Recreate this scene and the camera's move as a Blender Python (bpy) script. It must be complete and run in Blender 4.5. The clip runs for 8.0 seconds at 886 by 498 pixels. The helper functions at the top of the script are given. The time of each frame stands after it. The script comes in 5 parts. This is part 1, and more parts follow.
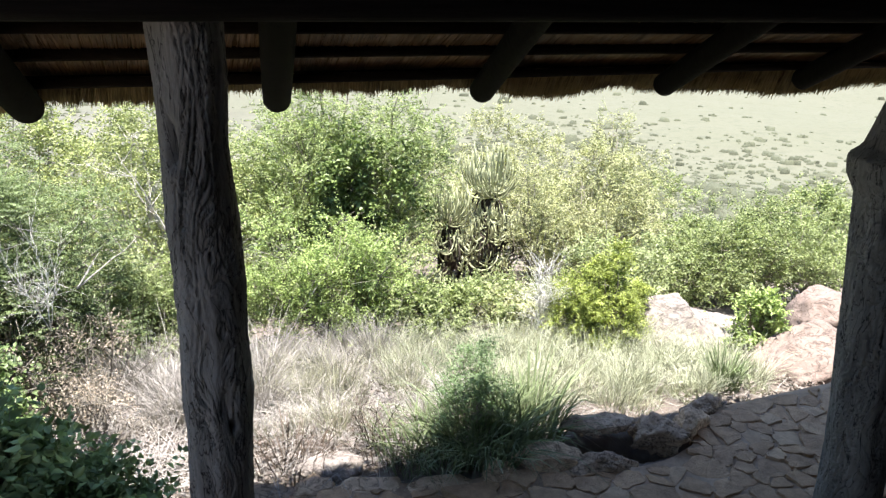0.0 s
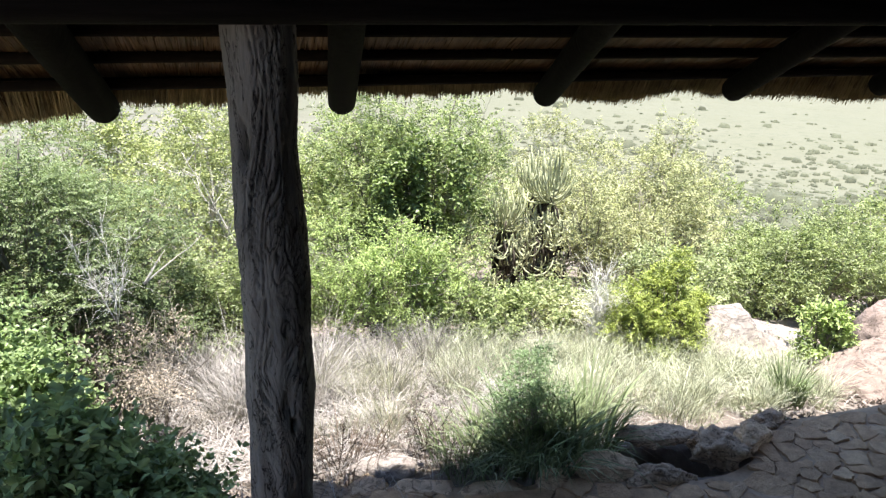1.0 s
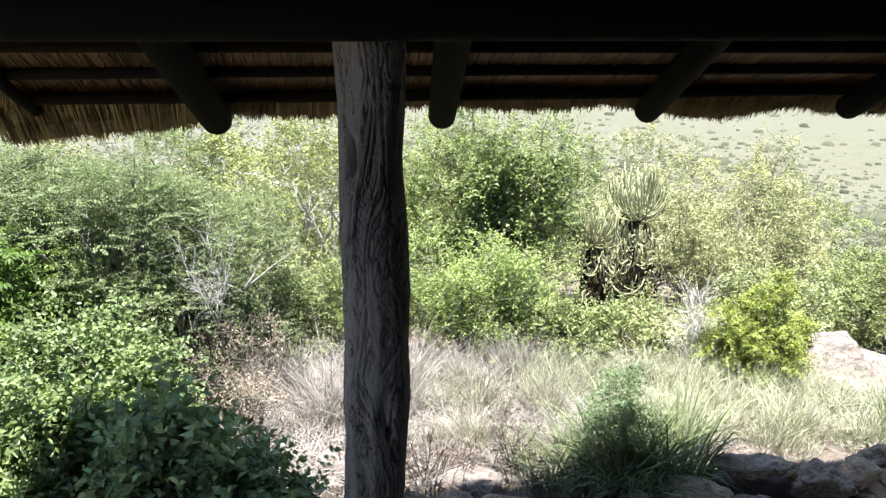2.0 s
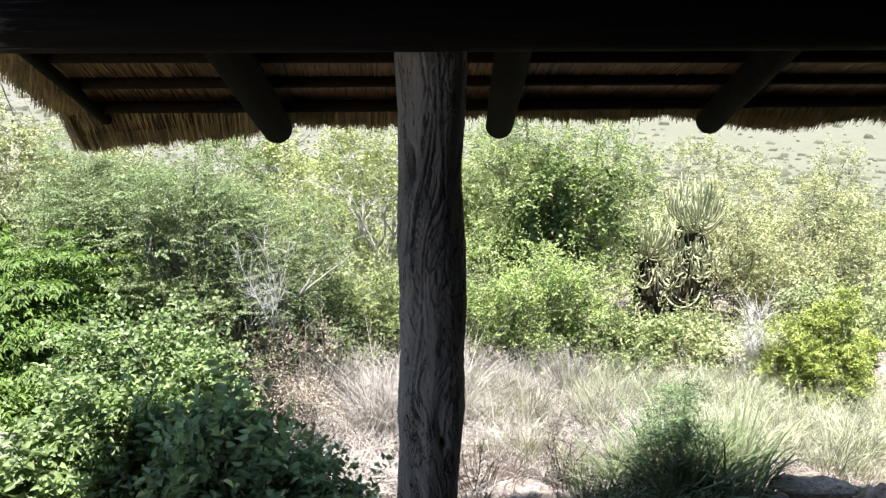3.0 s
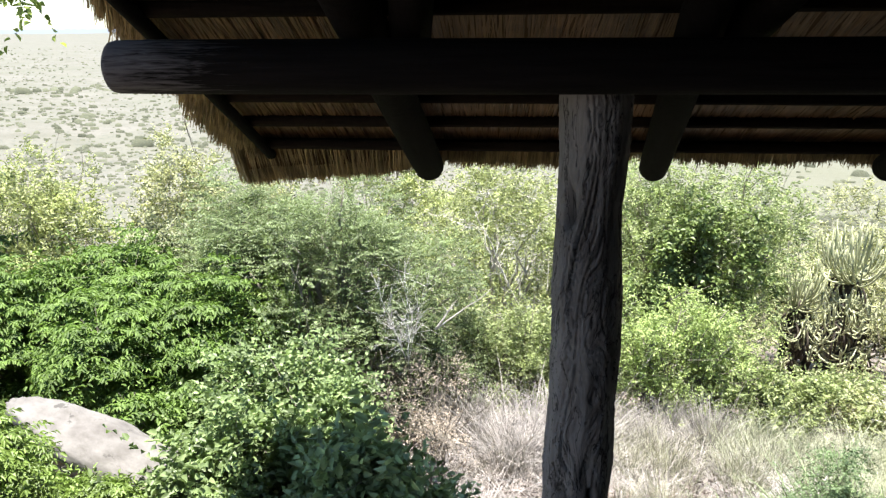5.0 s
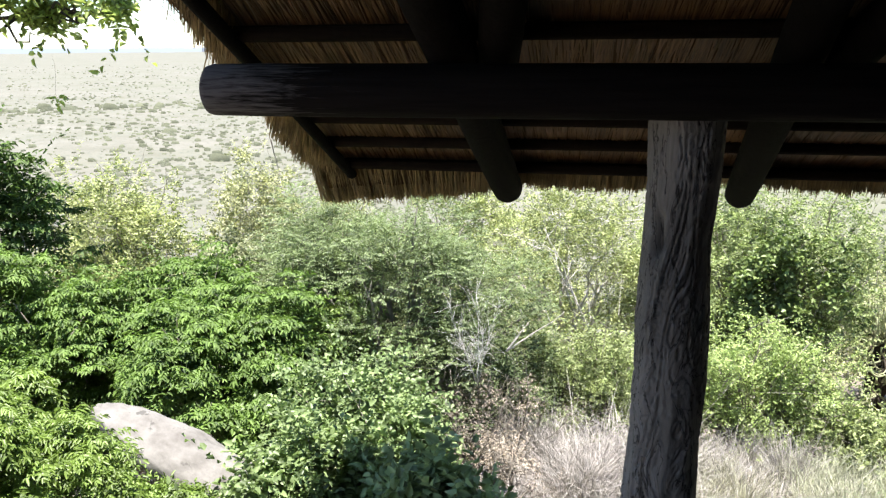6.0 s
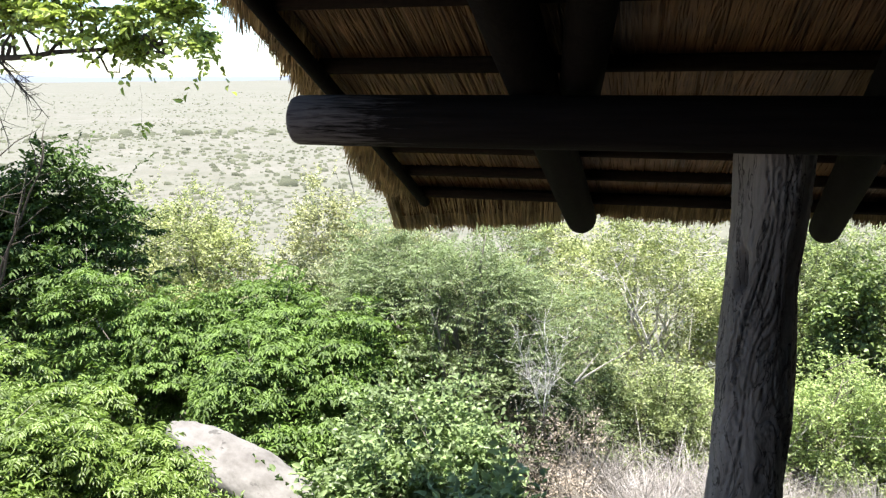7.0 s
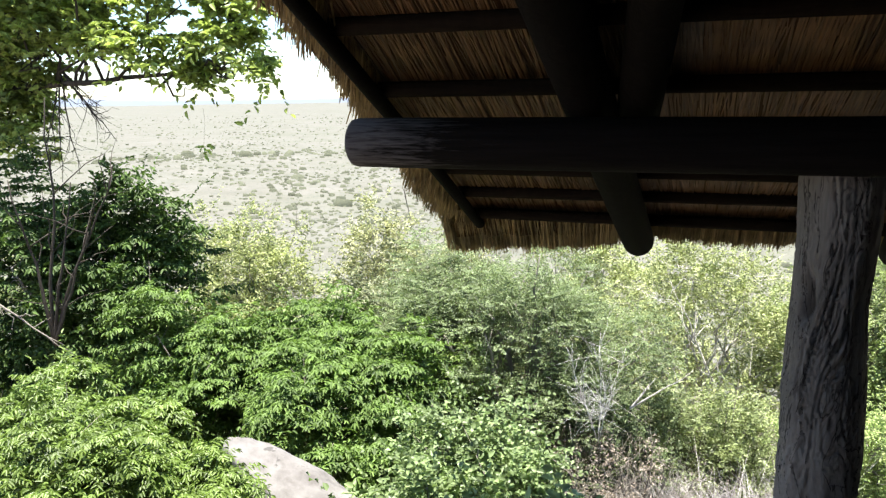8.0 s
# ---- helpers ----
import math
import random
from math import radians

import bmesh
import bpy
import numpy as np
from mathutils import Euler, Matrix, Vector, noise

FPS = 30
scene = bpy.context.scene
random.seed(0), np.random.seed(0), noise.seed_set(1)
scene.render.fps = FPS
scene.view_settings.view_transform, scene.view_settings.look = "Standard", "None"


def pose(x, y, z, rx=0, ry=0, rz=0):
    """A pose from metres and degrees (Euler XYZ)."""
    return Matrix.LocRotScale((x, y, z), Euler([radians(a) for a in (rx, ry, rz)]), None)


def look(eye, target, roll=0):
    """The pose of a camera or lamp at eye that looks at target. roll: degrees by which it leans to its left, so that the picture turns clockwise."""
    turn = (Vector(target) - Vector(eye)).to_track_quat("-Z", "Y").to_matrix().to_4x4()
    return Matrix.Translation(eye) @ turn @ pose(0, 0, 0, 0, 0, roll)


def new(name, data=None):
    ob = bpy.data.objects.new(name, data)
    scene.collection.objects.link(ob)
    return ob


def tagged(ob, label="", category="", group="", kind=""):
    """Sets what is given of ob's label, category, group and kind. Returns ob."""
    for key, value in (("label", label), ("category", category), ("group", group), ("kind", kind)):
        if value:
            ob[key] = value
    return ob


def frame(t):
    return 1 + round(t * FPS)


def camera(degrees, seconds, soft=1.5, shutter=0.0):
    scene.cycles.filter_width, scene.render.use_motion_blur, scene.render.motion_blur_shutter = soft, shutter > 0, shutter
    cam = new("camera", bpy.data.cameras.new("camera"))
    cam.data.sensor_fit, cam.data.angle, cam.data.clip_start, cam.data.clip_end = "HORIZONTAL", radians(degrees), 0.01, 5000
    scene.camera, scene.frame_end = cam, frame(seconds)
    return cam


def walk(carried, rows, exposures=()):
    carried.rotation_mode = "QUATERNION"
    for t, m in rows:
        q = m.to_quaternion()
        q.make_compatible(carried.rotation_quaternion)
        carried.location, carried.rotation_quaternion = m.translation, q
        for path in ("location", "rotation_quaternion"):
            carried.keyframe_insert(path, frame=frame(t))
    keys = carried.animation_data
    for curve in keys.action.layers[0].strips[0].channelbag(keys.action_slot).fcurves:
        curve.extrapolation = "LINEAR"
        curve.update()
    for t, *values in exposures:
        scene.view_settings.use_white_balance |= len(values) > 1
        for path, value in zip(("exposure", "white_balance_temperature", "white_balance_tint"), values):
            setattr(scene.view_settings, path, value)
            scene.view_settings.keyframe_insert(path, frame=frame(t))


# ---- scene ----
cam = camera(61.5, 8.0, soft=1.35)
PATH = [
    (0, (-0.285, -0.335, 3.107), (0.354, 1.419, 2.39), 1.7),
    (0.5, (-0.299, -0.326, 3.106), (0.288, 1.447, 2.391), 1.5),
    (1, (-0.322, -0.313, 3.103), (0.186, 1.486, 2.391), 1.4),
    (1.5, (-0.351, -0.309, 3.104), (0.044, 1.523, 2.407), 1.0),
    (2, (-0.376, -0.311, 3.108), (-0.087, 1.547, 2.426), 0.7),
    (3.5, (-0.421, -0.295, 3.113), (-0.331, 1.597, 2.471), 0.1),
    (4, (-0.451, -0.3, 3.119), (-0.452, 1.604, 2.506), -0.0),
    (4.5, (-0.479, -0.287, 3.119), (-0.565, 1.622, 2.529), -0.2),
    (6, (-0.563, -0.267, 3.138), (-0.912, 1.631, 2.615), -0.3),
    (6.5, (-0.588, -0.27, 3.145), (-1.018, 1.621, 2.655), -0.2),
    (7, (-0.609, -0.28, 3.148), (-1.124, 1.599, 2.696), -0.3),
    (7.5, (-0.611, -0.279, 3.152), (-1.198, 1.585, 2.728), -0.5),
    (8, (-0.619, -0.283, 3.152), (-1.271, 1.565, 2.755), -0.7),
]
walk(cam, [(t, look(eye, target, roll)) for t, eye, target, roll in PATH])


# ---- world and sun ----
EXPOSURE = 1.85
SUN_ELEV, SUN_AZ = 88.0, 176.0          # degrees; azimuth from +y towards -x
scene.view_settings.exposure = EXPOSURE
sun_dir = Vector((-math.sin(radians(SUN_AZ)) * math.cos(radians(SUN_ELEV)),
                  math.cos(radians(SUN_AZ)) * math.cos(radians(SUN_ELEV)), math.sin(radians(SUN_ELEV))))
world = bpy.data.worlds.new("sky")
scene.world = world
world.use_nodes = True
wn = world.node_tree
sky = wn.nodes.new("ShaderNodeTexSky")
sky.sky_type, sky.sun_disc = "NISHITA", False
sky.sun_elevation, sky.sun_rotation = radians(SUN_ELEV), radians(-SUN_AZ)
sky.altitude, sky.dust_density, sky.air_density = 1200, 0.6, 1.0
wn.links.new(sky.outputs[0], wn.nodes["Background"].inputs[0])
wn.nodes["Background"].inputs[1].default_value = 0.085
sun = new("sun", bpy.data.lights.new("sun", "SUN"))
sun.data.energy, sun.data.angle, sun.data.color = 4.8, radians(0.55), (1.0, 0.955, 0.88)
sun.matrix_world = look(sun_dir * 50, (0, 0, 0))


# ---- materials ----
def material(name, rough=0.8):
    m = bpy.data.materials.new(name)
    m.use_nodes = True
    nt = m.node_tree
    b = nt.nodes["Principled BSDF"]
    b.inputs["Roughness"].default_value = rough
    return m, nt, b


def node(nt, kind, **kw):
    n = nt.nodes.new(kind)
    for k, v in kw.items():
        n.inputs[k].default_value = v
    return n


def ramp(nt, src, stops):
    r = nt.nodes.new("ShaderNodeValToRGB")
    e = r.color_ramp.elements
    while len(e) < len(stops):
        e.new(0.5)
    for el, (p, c) in zip(e, stops):
        el.position, el.color = p, (*c, 1)
    nt.links.new(src, r.inputs[0])
    return r.outputs[0]


def coords(nt, scale=(1, 1, 1), object_space=False):
    tc = nt.nodes.new("ShaderNodeTexCoord" if object_space else "ShaderNodeNewGeometry")
    mp = nt.nodes.new("ShaderNodeMapping")
    mp.inputs["Scale"].default_value = scale
    nt.links.new(tc.outputs["Object" if object_space else "Position"], mp.inputs[0])
    return mp.outputs[0]


def noise_tex(nt, vec, scale, detail=4.0, rough=0.55, distort=0.0):
    n = node(nt, "ShaderNodeTexNoise", Scale=scale, Detail=detail, Roughness=rough, Distortion=distort)
    nt.links.new(vec, n.inputs["Vector"])
    return n.outputs["Fac"]


def mix_col(nt, fac, a, b, blend="MIX"):
    m = nt.nodes.new("ShaderNodeMix")
    m.data_type, m.blend_type = "RGBA", blend
    for sock, v in ((m.inputs[0], fac), (m.inputs[6], a), (m.inputs[7], b)):
        if isinstance(v, (int, float)):
            sock.default_value = v
        elif isinstance(v, tuple):
            sock.default_value = (*v, 1)
        else:
            nt.links.new(v, sock)
    return m.outputs[2]


def bump(nt, b, height, strength, dist):
    n = node(nt, "ShaderNodeBump", Strength=strength, Distance=dist)
    nt.links.new(height, n.inputs["Height"])
    nt.links.new(n.outputs[0], b.inputs["Normal"])


def leaf_material(name, dark, light, trans=0.38, rough=0.42):
    """Leaves: colour by leaf, with a slow change over the plant; thin, so some light comes through."""
    m, nt, b = material(name, rough)
    dark, light, trans = tuple(0.5 * q for q in dark), tuple(1.12 * q for q in light), 0.85 * trans
    g = nt.nodes.new("ShaderNodeNewGeometry")
    c = ramp(nt, g.outputs["Random Per Island"], [(0.0, dark), (0.55, tuple((a + 2 * d) / 3 for a, d in zip(dark, light))), (1.0, light)])
    big = noise_tex(nt, coords(nt), 1.7, 2)
    c = mix_col(nt, 0.25, c, ramp(nt, big, [(0.3, dark), (0.7, light)]))
    tuft = noise_tex(nt, coords(nt), 8.0, 2)
    c = mix_col(nt, 0.4, c, ramp(nt, tuft, [(0.38, dark), (0.62, light)]))
    nt.links.new(c, b.inputs["Base Color"])
    b.inputs["Specular IOR Level"].default_value = 0.4
    t = nt.nodes.new("ShaderNodeBsdfTranslucent")
    tint = mix_col(nt, 1.0, c, (0.95, 1.0, 0.7), "MULTIPLY")
    nt.links.new(tint, t.inputs[0])
    mx = nt.nodes.new("ShaderNodeMixShader")
    mx.inputs[0].default_value = trans
    nt.links.new(b.outputs[0], mx.inputs[1])
    nt.links.new(t.outputs[0], mx.inputs[2])
    nt.links.new(mx.outputs[0], nt.nodes["Material Output"].inputs[0])
    return m


def straw_material(name, a, b_, trans=0.2):
    return leaf_material(name, a, b_, trans, 0.7)


def bark_material(name, dark, light, scale=(14, 14, 2.2), strength=0.7, rough=0.85, spec=0.25):
    m, nt, b = material(name, rough)
    b.inputs["Specular IOR Level"].default_value = spec
    v = coords(nt, scale, True)
    n = noise_tex(nt, v, 1.0, 8, 0.65, 1.2)
    fine = noise_tex(nt, coords(nt, (60, 60, 9), True), 1.0, 4)
    c = ramp(nt, n, [(0.3, dark), (0.62, light)])
    c = mix_col(nt, 0.35, c, ramp(nt, fine, [(0.3, dark), (0.75, light)]))
    nt.links.new(c, b.inputs["Base Color"])
    bump(nt, b, n, strength, 0.02)
    return m


def plain_material(name, dark, light, scale, rough=0.85, strength=0.4, dist=0.01):
    m, nt, b = material(name, rough)
    n = noise_tex(nt, coords(nt), scale, 6, 0.6)
    n2 = noise_tex(nt, coords(nt), scale * 0.17, 3)
    c = mix_col(nt, 0.45, ramp(nt, n, [(0.3, dark), (0.7, light)]), ramp(nt, n2, [(0.35, dark), (0.65, light)]))
    nt.links.new(c, b.inputs["Base Color"])
    bump(nt, b, n, strength, dist)
    return m


def warped(nt, scale, amount, freq):
    """Object coordinates bent by a slow noise before they are stretched."""
    tc = nt.nodes.new("ShaderNodeTexCoord")
    n = node(nt, "ShaderNodeTexNoise", Scale=freq, Detail=2.0)
    nt.links.new(tc.outputs["Object"], n.inputs["Vector"])
    sub = nt.nodes.new("ShaderNodeVectorMath")
    sub.operation = "MULTIPLY_ADD"
    nt.links.new(n.outputs["Color"], sub.inputs[0])
    sub.inputs[1].default_value = (amount, amount, amount)
    nt.links.new(tc.outputs["Object"], sub.inputs[2])
    mp = nt.nodes.new("ShaderNodeMapping")
    mp.inputs["Scale"].default_value = scale
    nt.links.new(sub.outputs[0], mp.inputs[0])
    return mp.outputs[0]


def post_material():
    """Silver-grey weathered wood: long fibres that swerve, thin dark cracks, fine grain."""
    m, nt, b = material("weathered_post_wood", 0.9)
    b.inputs["Specular IOR Level"].default_value = 0.1
    big = noise_tex(nt, coords(nt, (5, 5, 3), True), 1.0, 3)
    fib = noise_tex(nt, warped(nt, (85, 85, 4.0), 0.11, 3.6), 1.0, 6, 0.7, 0.4)
    crk = noise_tex(nt, warped(nt, (26, 26, 1.7), 0.13, 3.6), 1.0, 3, 0.5, 0.4)
    c = ramp(nt, fib, [(0.30, (0.09, 0.084, 0.079)), (0.52, (0.155, 0.145, 0.137)), (0.72, (0.235, 0.22, 0.208))])
    c = mix_col(nt, 0.45, c, ramp(nt, big, [(0.35, (0.12, 0.112, 0.106)), (0.65, (0.25, 0.235, 0.222))]))
    line = ramp(nt, crk, [(0.445, (0.0, 0.0, 0.0)), (0.47, (0.95, 0.95, 0.95)), (0.49, (0.0, 0.0, 0.0))])
    c = mix_col(nt, line, c, (0.012, 0.011, 0.011))
    nt.links.new(c, b.inputs["Base Color"])
    bump(nt, b, fib, 0.6, 0.008)
    return m


M_POST = post_material()
# stained poles and battens, coloured near black to carry the roof space's shade
M_POLE = bark_material("shade_stained_pole", (0.0022, 0.0017, 0.0014), (0.0075, 0.006, 0.005), (30, 30, 3), 0.35, 0.9, 0.06)
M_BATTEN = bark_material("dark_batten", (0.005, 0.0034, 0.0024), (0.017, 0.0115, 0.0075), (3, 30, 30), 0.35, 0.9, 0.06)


def beam_material():
    m, nt, b = material("shade_stained_beam", 0.9)
    b.inputs["Specular IOR Level"].default_value = 0.08
    n = noise_tex(nt, coords(nt, (2.5, 40, 40)), 1.0, 6, 0.65)
    # stain taken down to near black, with the shade under the roof in it
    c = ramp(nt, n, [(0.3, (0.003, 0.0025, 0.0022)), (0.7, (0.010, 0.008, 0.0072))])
    streak = noise_tex(nt, coords(nt, (7, 90, 90)), 1.0, 6, 0.7, 0.5)
    sep = nt.nodes.new("ShaderNodeSeparateXYZ")
    nt.links.new(coords(nt), sep.inputs[0])
    mr = node(nt, "ShaderNodeMapRange")
    for k, val in ((1, -1.70), (2, -1.1), (3, 0.36), (4, -0.08)):
        mr.inputs[k].default_value = val
    nt.links.new(sep.outputs[0], mr.inputs[0])
    ad = nt.nodes.new("ShaderNodeMath")
    ad.operation = "ADD"
    nt.links.new(mr.outputs[0], ad.inputs[0])
    nt.links.new(streak, ad.inputs[1])
    worn = ramp(nt, ad.outputs[0], [(0.64, (0.0, 0.0, 0.0)), (0.86, (1.0, 1.0, 1.0))])
    nt.links.new(mix_col(nt, worn, c, (0.085, 0.078, 0.076)), b.inputs["Base Color"])
    bump(nt, b, streak, 0.4, 0.01)
    return m


M_BEAM = beam_material()
M_BARK = bark_material("grey_bark", (0.10, 0.085, 0.07), (0.32, 0.29, 0.25), (22, 22, 5), 0.6)
M_BLEACH = bark_material("silver_dead_twigs", (0.52, 0.49, 0.47), (0.85, 0.82, 0.80), (25, 25, 5), 0.3)
M_DEAD = bark_material("bleached_dead_wood", (0.38, 0.34, 0.31), (0.68, 0.64, 0.6), (25, 25, 5), 0.4)
M_THATCH = leaf_material("thatch_reed", (0.07, 0.046, 0.018), (0.36, 0.25, 0.105), 0.10, 0.8)


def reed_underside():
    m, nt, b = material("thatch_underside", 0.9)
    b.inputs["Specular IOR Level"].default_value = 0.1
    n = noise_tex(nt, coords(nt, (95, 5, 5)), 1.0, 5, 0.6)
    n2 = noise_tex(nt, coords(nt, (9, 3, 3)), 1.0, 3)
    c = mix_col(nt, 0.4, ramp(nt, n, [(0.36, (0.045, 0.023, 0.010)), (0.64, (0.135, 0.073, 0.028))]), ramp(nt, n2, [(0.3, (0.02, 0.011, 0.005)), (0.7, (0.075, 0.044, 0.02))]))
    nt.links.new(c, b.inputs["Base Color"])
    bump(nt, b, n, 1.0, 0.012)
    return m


M_REED = reed_underside()
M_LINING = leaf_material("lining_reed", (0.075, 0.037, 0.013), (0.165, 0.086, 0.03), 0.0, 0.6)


def flag_material():
    m, nt, b = material("flagstone", 0.88)
    n = noise_tex(nt, coords(nt), 13, 9, 0.72)
    n2 = noise_tex(nt, coords(nt), 3.1, 4, 0.6)
    oi = nt.nodes.new("ShaderNodeObjectInfo")
    tone = ramp(nt, oi.outputs["Random"], [(0.0, (0.27, 0.148, 0.08)), (0.35, (0.47, 0.272, 0.148)), (0.7, (0.58, 0.348, 0.196)), (1.0, (0.66, 0.475, 0.32))])
    c = mix_col(nt, 0.5, tone, ramp(nt, n, [(0.36, (0.15, 0.10, 0.068)), (0.64, (0.72, 0.485, 0.30))]))
    c = mix_col(nt, 0.3, c, ramp(nt, n2, [(0.36, (0.26, 0.17, 0.11)), (0.64, (0.66, 0.445, 0.265))]))
    nt.links.new(c, b.inputs["Base Color"])
    bump(nt, b, n, 1.0, 0.035)
    return m


def rock_material(name, dark, light, stain, scale=6.0):
    """Weathered rock: mottled grain, dark bedding cracks, pale lichen crust."""
    m, nt, b = material(name, 0.92)
    v = coords(nt)
    n = noise_tex(nt, v, scale * 2.6, 8, 0.72)
    big = noise_tex(nt, v, scale * 0.45, 4, 0.6)
    bed = noise_tex(nt, coords(nt, (1.0, 1.0, 3.2)), scale * 0.8, 6, 0.6, 1.2)
    c = mix_col(nt, 0.45, ramp(nt, n, [(0.34, dark), (0.64, light)]), ramp(nt, big, [(0.36, stain), (0.62, light)]))
    line = ramp(nt, bed, [(0.43, (0.0, 0.0, 0.0)), (0.465, (0.8, 0.8, 0.8)), (0.5, (0.0, 0.0, 0.0))])
    c = mix_col(nt, line, c, tuple(0.45 * q for q in dark))
    nt.links.new(c, b.inputs["Base Color"])
    bump(nt, b, n, 0.9, 0.02)
    return m


M_FLAG = flag_material()
M_MORTAR = plain_material("path_mortar", (0.20, 0.134, 0.09), (0.46, 0.32, 0.215), 25)
M_ROCK = rock_material("pale_rock", (0.16, 0.135, 0.122), (0.345, 0.305, 0.285), (0.25, 0.205, 0.182), 5.0)
M_PINK = rock_material("pink_rock", (0.12, 0.087, 0.074), (0.30, 0.236, 0.21), (0.23, 0.165, 0.14), 6.0)
M_RIM = rock_material("brown_stone", (0.30, 0.20, 0.132), (0.74, 0.54, 0.375), (0.52, 0.36, 0.235), 8.0)
# pale blue of distance haze, put into the ridge's base colour
M_HAZE = plain_material("horizon_haze_blue", (0.125, 0.147, 0.185), (0.14, 0.163, 0.20), 0.01, 1.0, 0.0)
M_FLOOR = plain_material("dark_floor", (0.09, 0.078, 0.068), (0.14, 0.12, 0.105), 6)
M_WALL = plain_material("plaster", (0.14, 0.11, 0.082), (0.20, 0.16, 0.12), 4)
L_MID = leaf_material("leaf_mid_green", (0.052, 0.074, 0.027), (0.436, 0.507, 0.232), 0.45)
L_BRIGHT = leaf_material("leaf_bright_green", (0.033, 0.078, 0.014), (0.201, 0.315, 0.071), 0.38, 0.58)
L_DARK = leaf_material("leaf_dark_green", (0.016, 0.038, 0.008), (0.116, 0.197, 0.041), 0.35, 0.62)
L_OLIVE = leaf_material("leaf_grey_olive", (0.076, 0.098, 0.049), (0.355, 0.383, 0.208), 0.25)
L_YELLOW = leaf_material("leaf_yellow_green", (0.090, 0.150, 0.028), (0.528, 0.594, 0.168))
L_PALE = leaf_material("leaf_pale_green", (0.127, 0.145, 0.067), (0.620, 0.631, 0.353))
L_FINE = leaf_material("leaf_fine_acacia", (0.076, 0.100, 0.043), (0.474, 0.538, 0.267))
G_DRY = straw_material("dry_grass", (0.15, 0.132, 0.126), (0.57, 0.528, 0.512))
G_PALE = straw_material("pale_grass", (0.15, 0.162, 0.10), (0.62, 0.635, 0.475))
G_DEEP = straw_material("deep_green_grass", (0.075, 0.105, 0.05), (0.27, 0.33, 0.17))
G_GREEN = straw_material("green_grass", (0.066, 0.105, 0.046), (0.29, 0.365, 0.18))

M_DARKROCK = rock_material("grey_brown_rock", (0.092, 0.064, 0.045), (0.596, 0.436, 0.315), (0.256, 0.174, 0.116), 9.0)
M_DARKSTEM = bark_material("dead_stem_bark", (0.02, 0.017, 0.014), (0.09, 0.075, 0.06), (22, 22, 5), 0.5)
L_DUSTY = leaf_material("leaf_dusty", (0.069, 0.112, 0.037), (0.413, 0.525, 0.241), 0.25, 0.6)
L_THORN = leaf_material("leaf_grey_thorn", (0.066, 0.097, 0.040), (0.275, 0.352, 0.160), 0.4)
G_LITTER = straw_material("leaf_litter", (0.07, 0.05, 0.041), (0.35, 0.30, 0.278))
L_TALL = leaf_material("leaf_tall_tree", (0.074, 0.106, 0.040), (0.477, 0.564, 0.249), 0.42)
L_BROWN = leaf_material("leaf_dry_brown", (0.232, 0.189, 0.154), (0.629, 0.525, 0.442), 0.3)
G_STALK = straw_material("brown_stalks", (0.06, 0.042, 0.034), (0.24, 0.18, 0.145))
L_WEED = leaf_material("leaf_weed", (0.071, 0.121, 0.056), (0.276, 0.386, 0.195), 0.4)
L_FRONT = leaf_material("leaf_front", (0.052, 0.095, 0.017), (0.243, 0.349, 0.083))
L_CREEP = leaf_material("leaf_creeper", (0.038, 0.062, 0.020), (0.211, 0.284, 0.093), 0.35)
L_BROAD = leaf_material("leaf_broad_pale", (0.064, 0.106, 0.038), (0.333, 0.440, 0.194), 0.42)
L_LIME = leaf_material("leaf_lime_green", (0.056, 0.092, 0.026), (0.517, 0.642, 0.241))
L_PALEYEL = leaf_material("leaf_pale_yellow", (0.118, 0.144, 0.055), (0.531, 0.584, 0.261))
L_BIG = leaf_material("leaf_broad_light", (0.113, 0.175, 0.040), (0.508, 0.608, 0.176), 0.56)
G_DRYTALL = straw_material("straw_grass", (0.20, 0.195, 0.125), (0.54, 0.53, 0.40))
M_SUCC = plain_material("succulent_skin", (0.15, 0.165, 0.09), (0.52, 0.54, 0.34), 7, 0.6)


def boulder_material():
    m, nt, b = material("stained_boulder", 0.9)
    v = coords(nt)
    n = noise_tex(nt, v, 5, 7, 0.65)
    c = ramp(nt, n, [(0.3, (0.10, 0.09, 0.084)), (0.65, (0.22, 0.21, 0.20))])
    st = noise_tex(nt, v, 4.5, 5, 0.65)
    sep = nt.nodes.new("ShaderNodeSeparateXYZ")
    nt.links.new(coords(nt, (1, 1, 1), True), sep.inputs[0])
    mr = node(nt, "ShaderNodeMapRange")
    for k, val in ((1, 0.03), (2, -0.06), (3, -0.14), (4, 0.30)):
        mr.inputs[k].default_value = val
    nt.links.new(sep.outputs[2], mr.inputs[0])
    ad = nt.nodes.new("ShaderNodeMath")
    nt.links.new(mr.outputs[0], ad.inputs[0])
    nt.links.new(st, ad.inputs[1])
    c = mix_col(nt, ramp(nt, ad.outputs[0], [(0.58, (0.0, 0.0, 0.0)), (0.66, (0.85, 0.85, 0.85))]), c, (0.26, 0.145, 0.07))
    lich = noise_tex(nt, v, 7.5, 4, 0.6)
    c = mix_col(nt, ramp(nt, lich, [(0.60, (0.0, 0.0, 0.0)), (0.64, (0.8, 0.8, 0.8))]), c, (0.06, 0.056, 0.052))
    nt.links.new(c, b.inputs["Base Color"])
    bump(nt, b, n, 0.6, 0.02)
    return m


M_BOULDER = boulder_material()


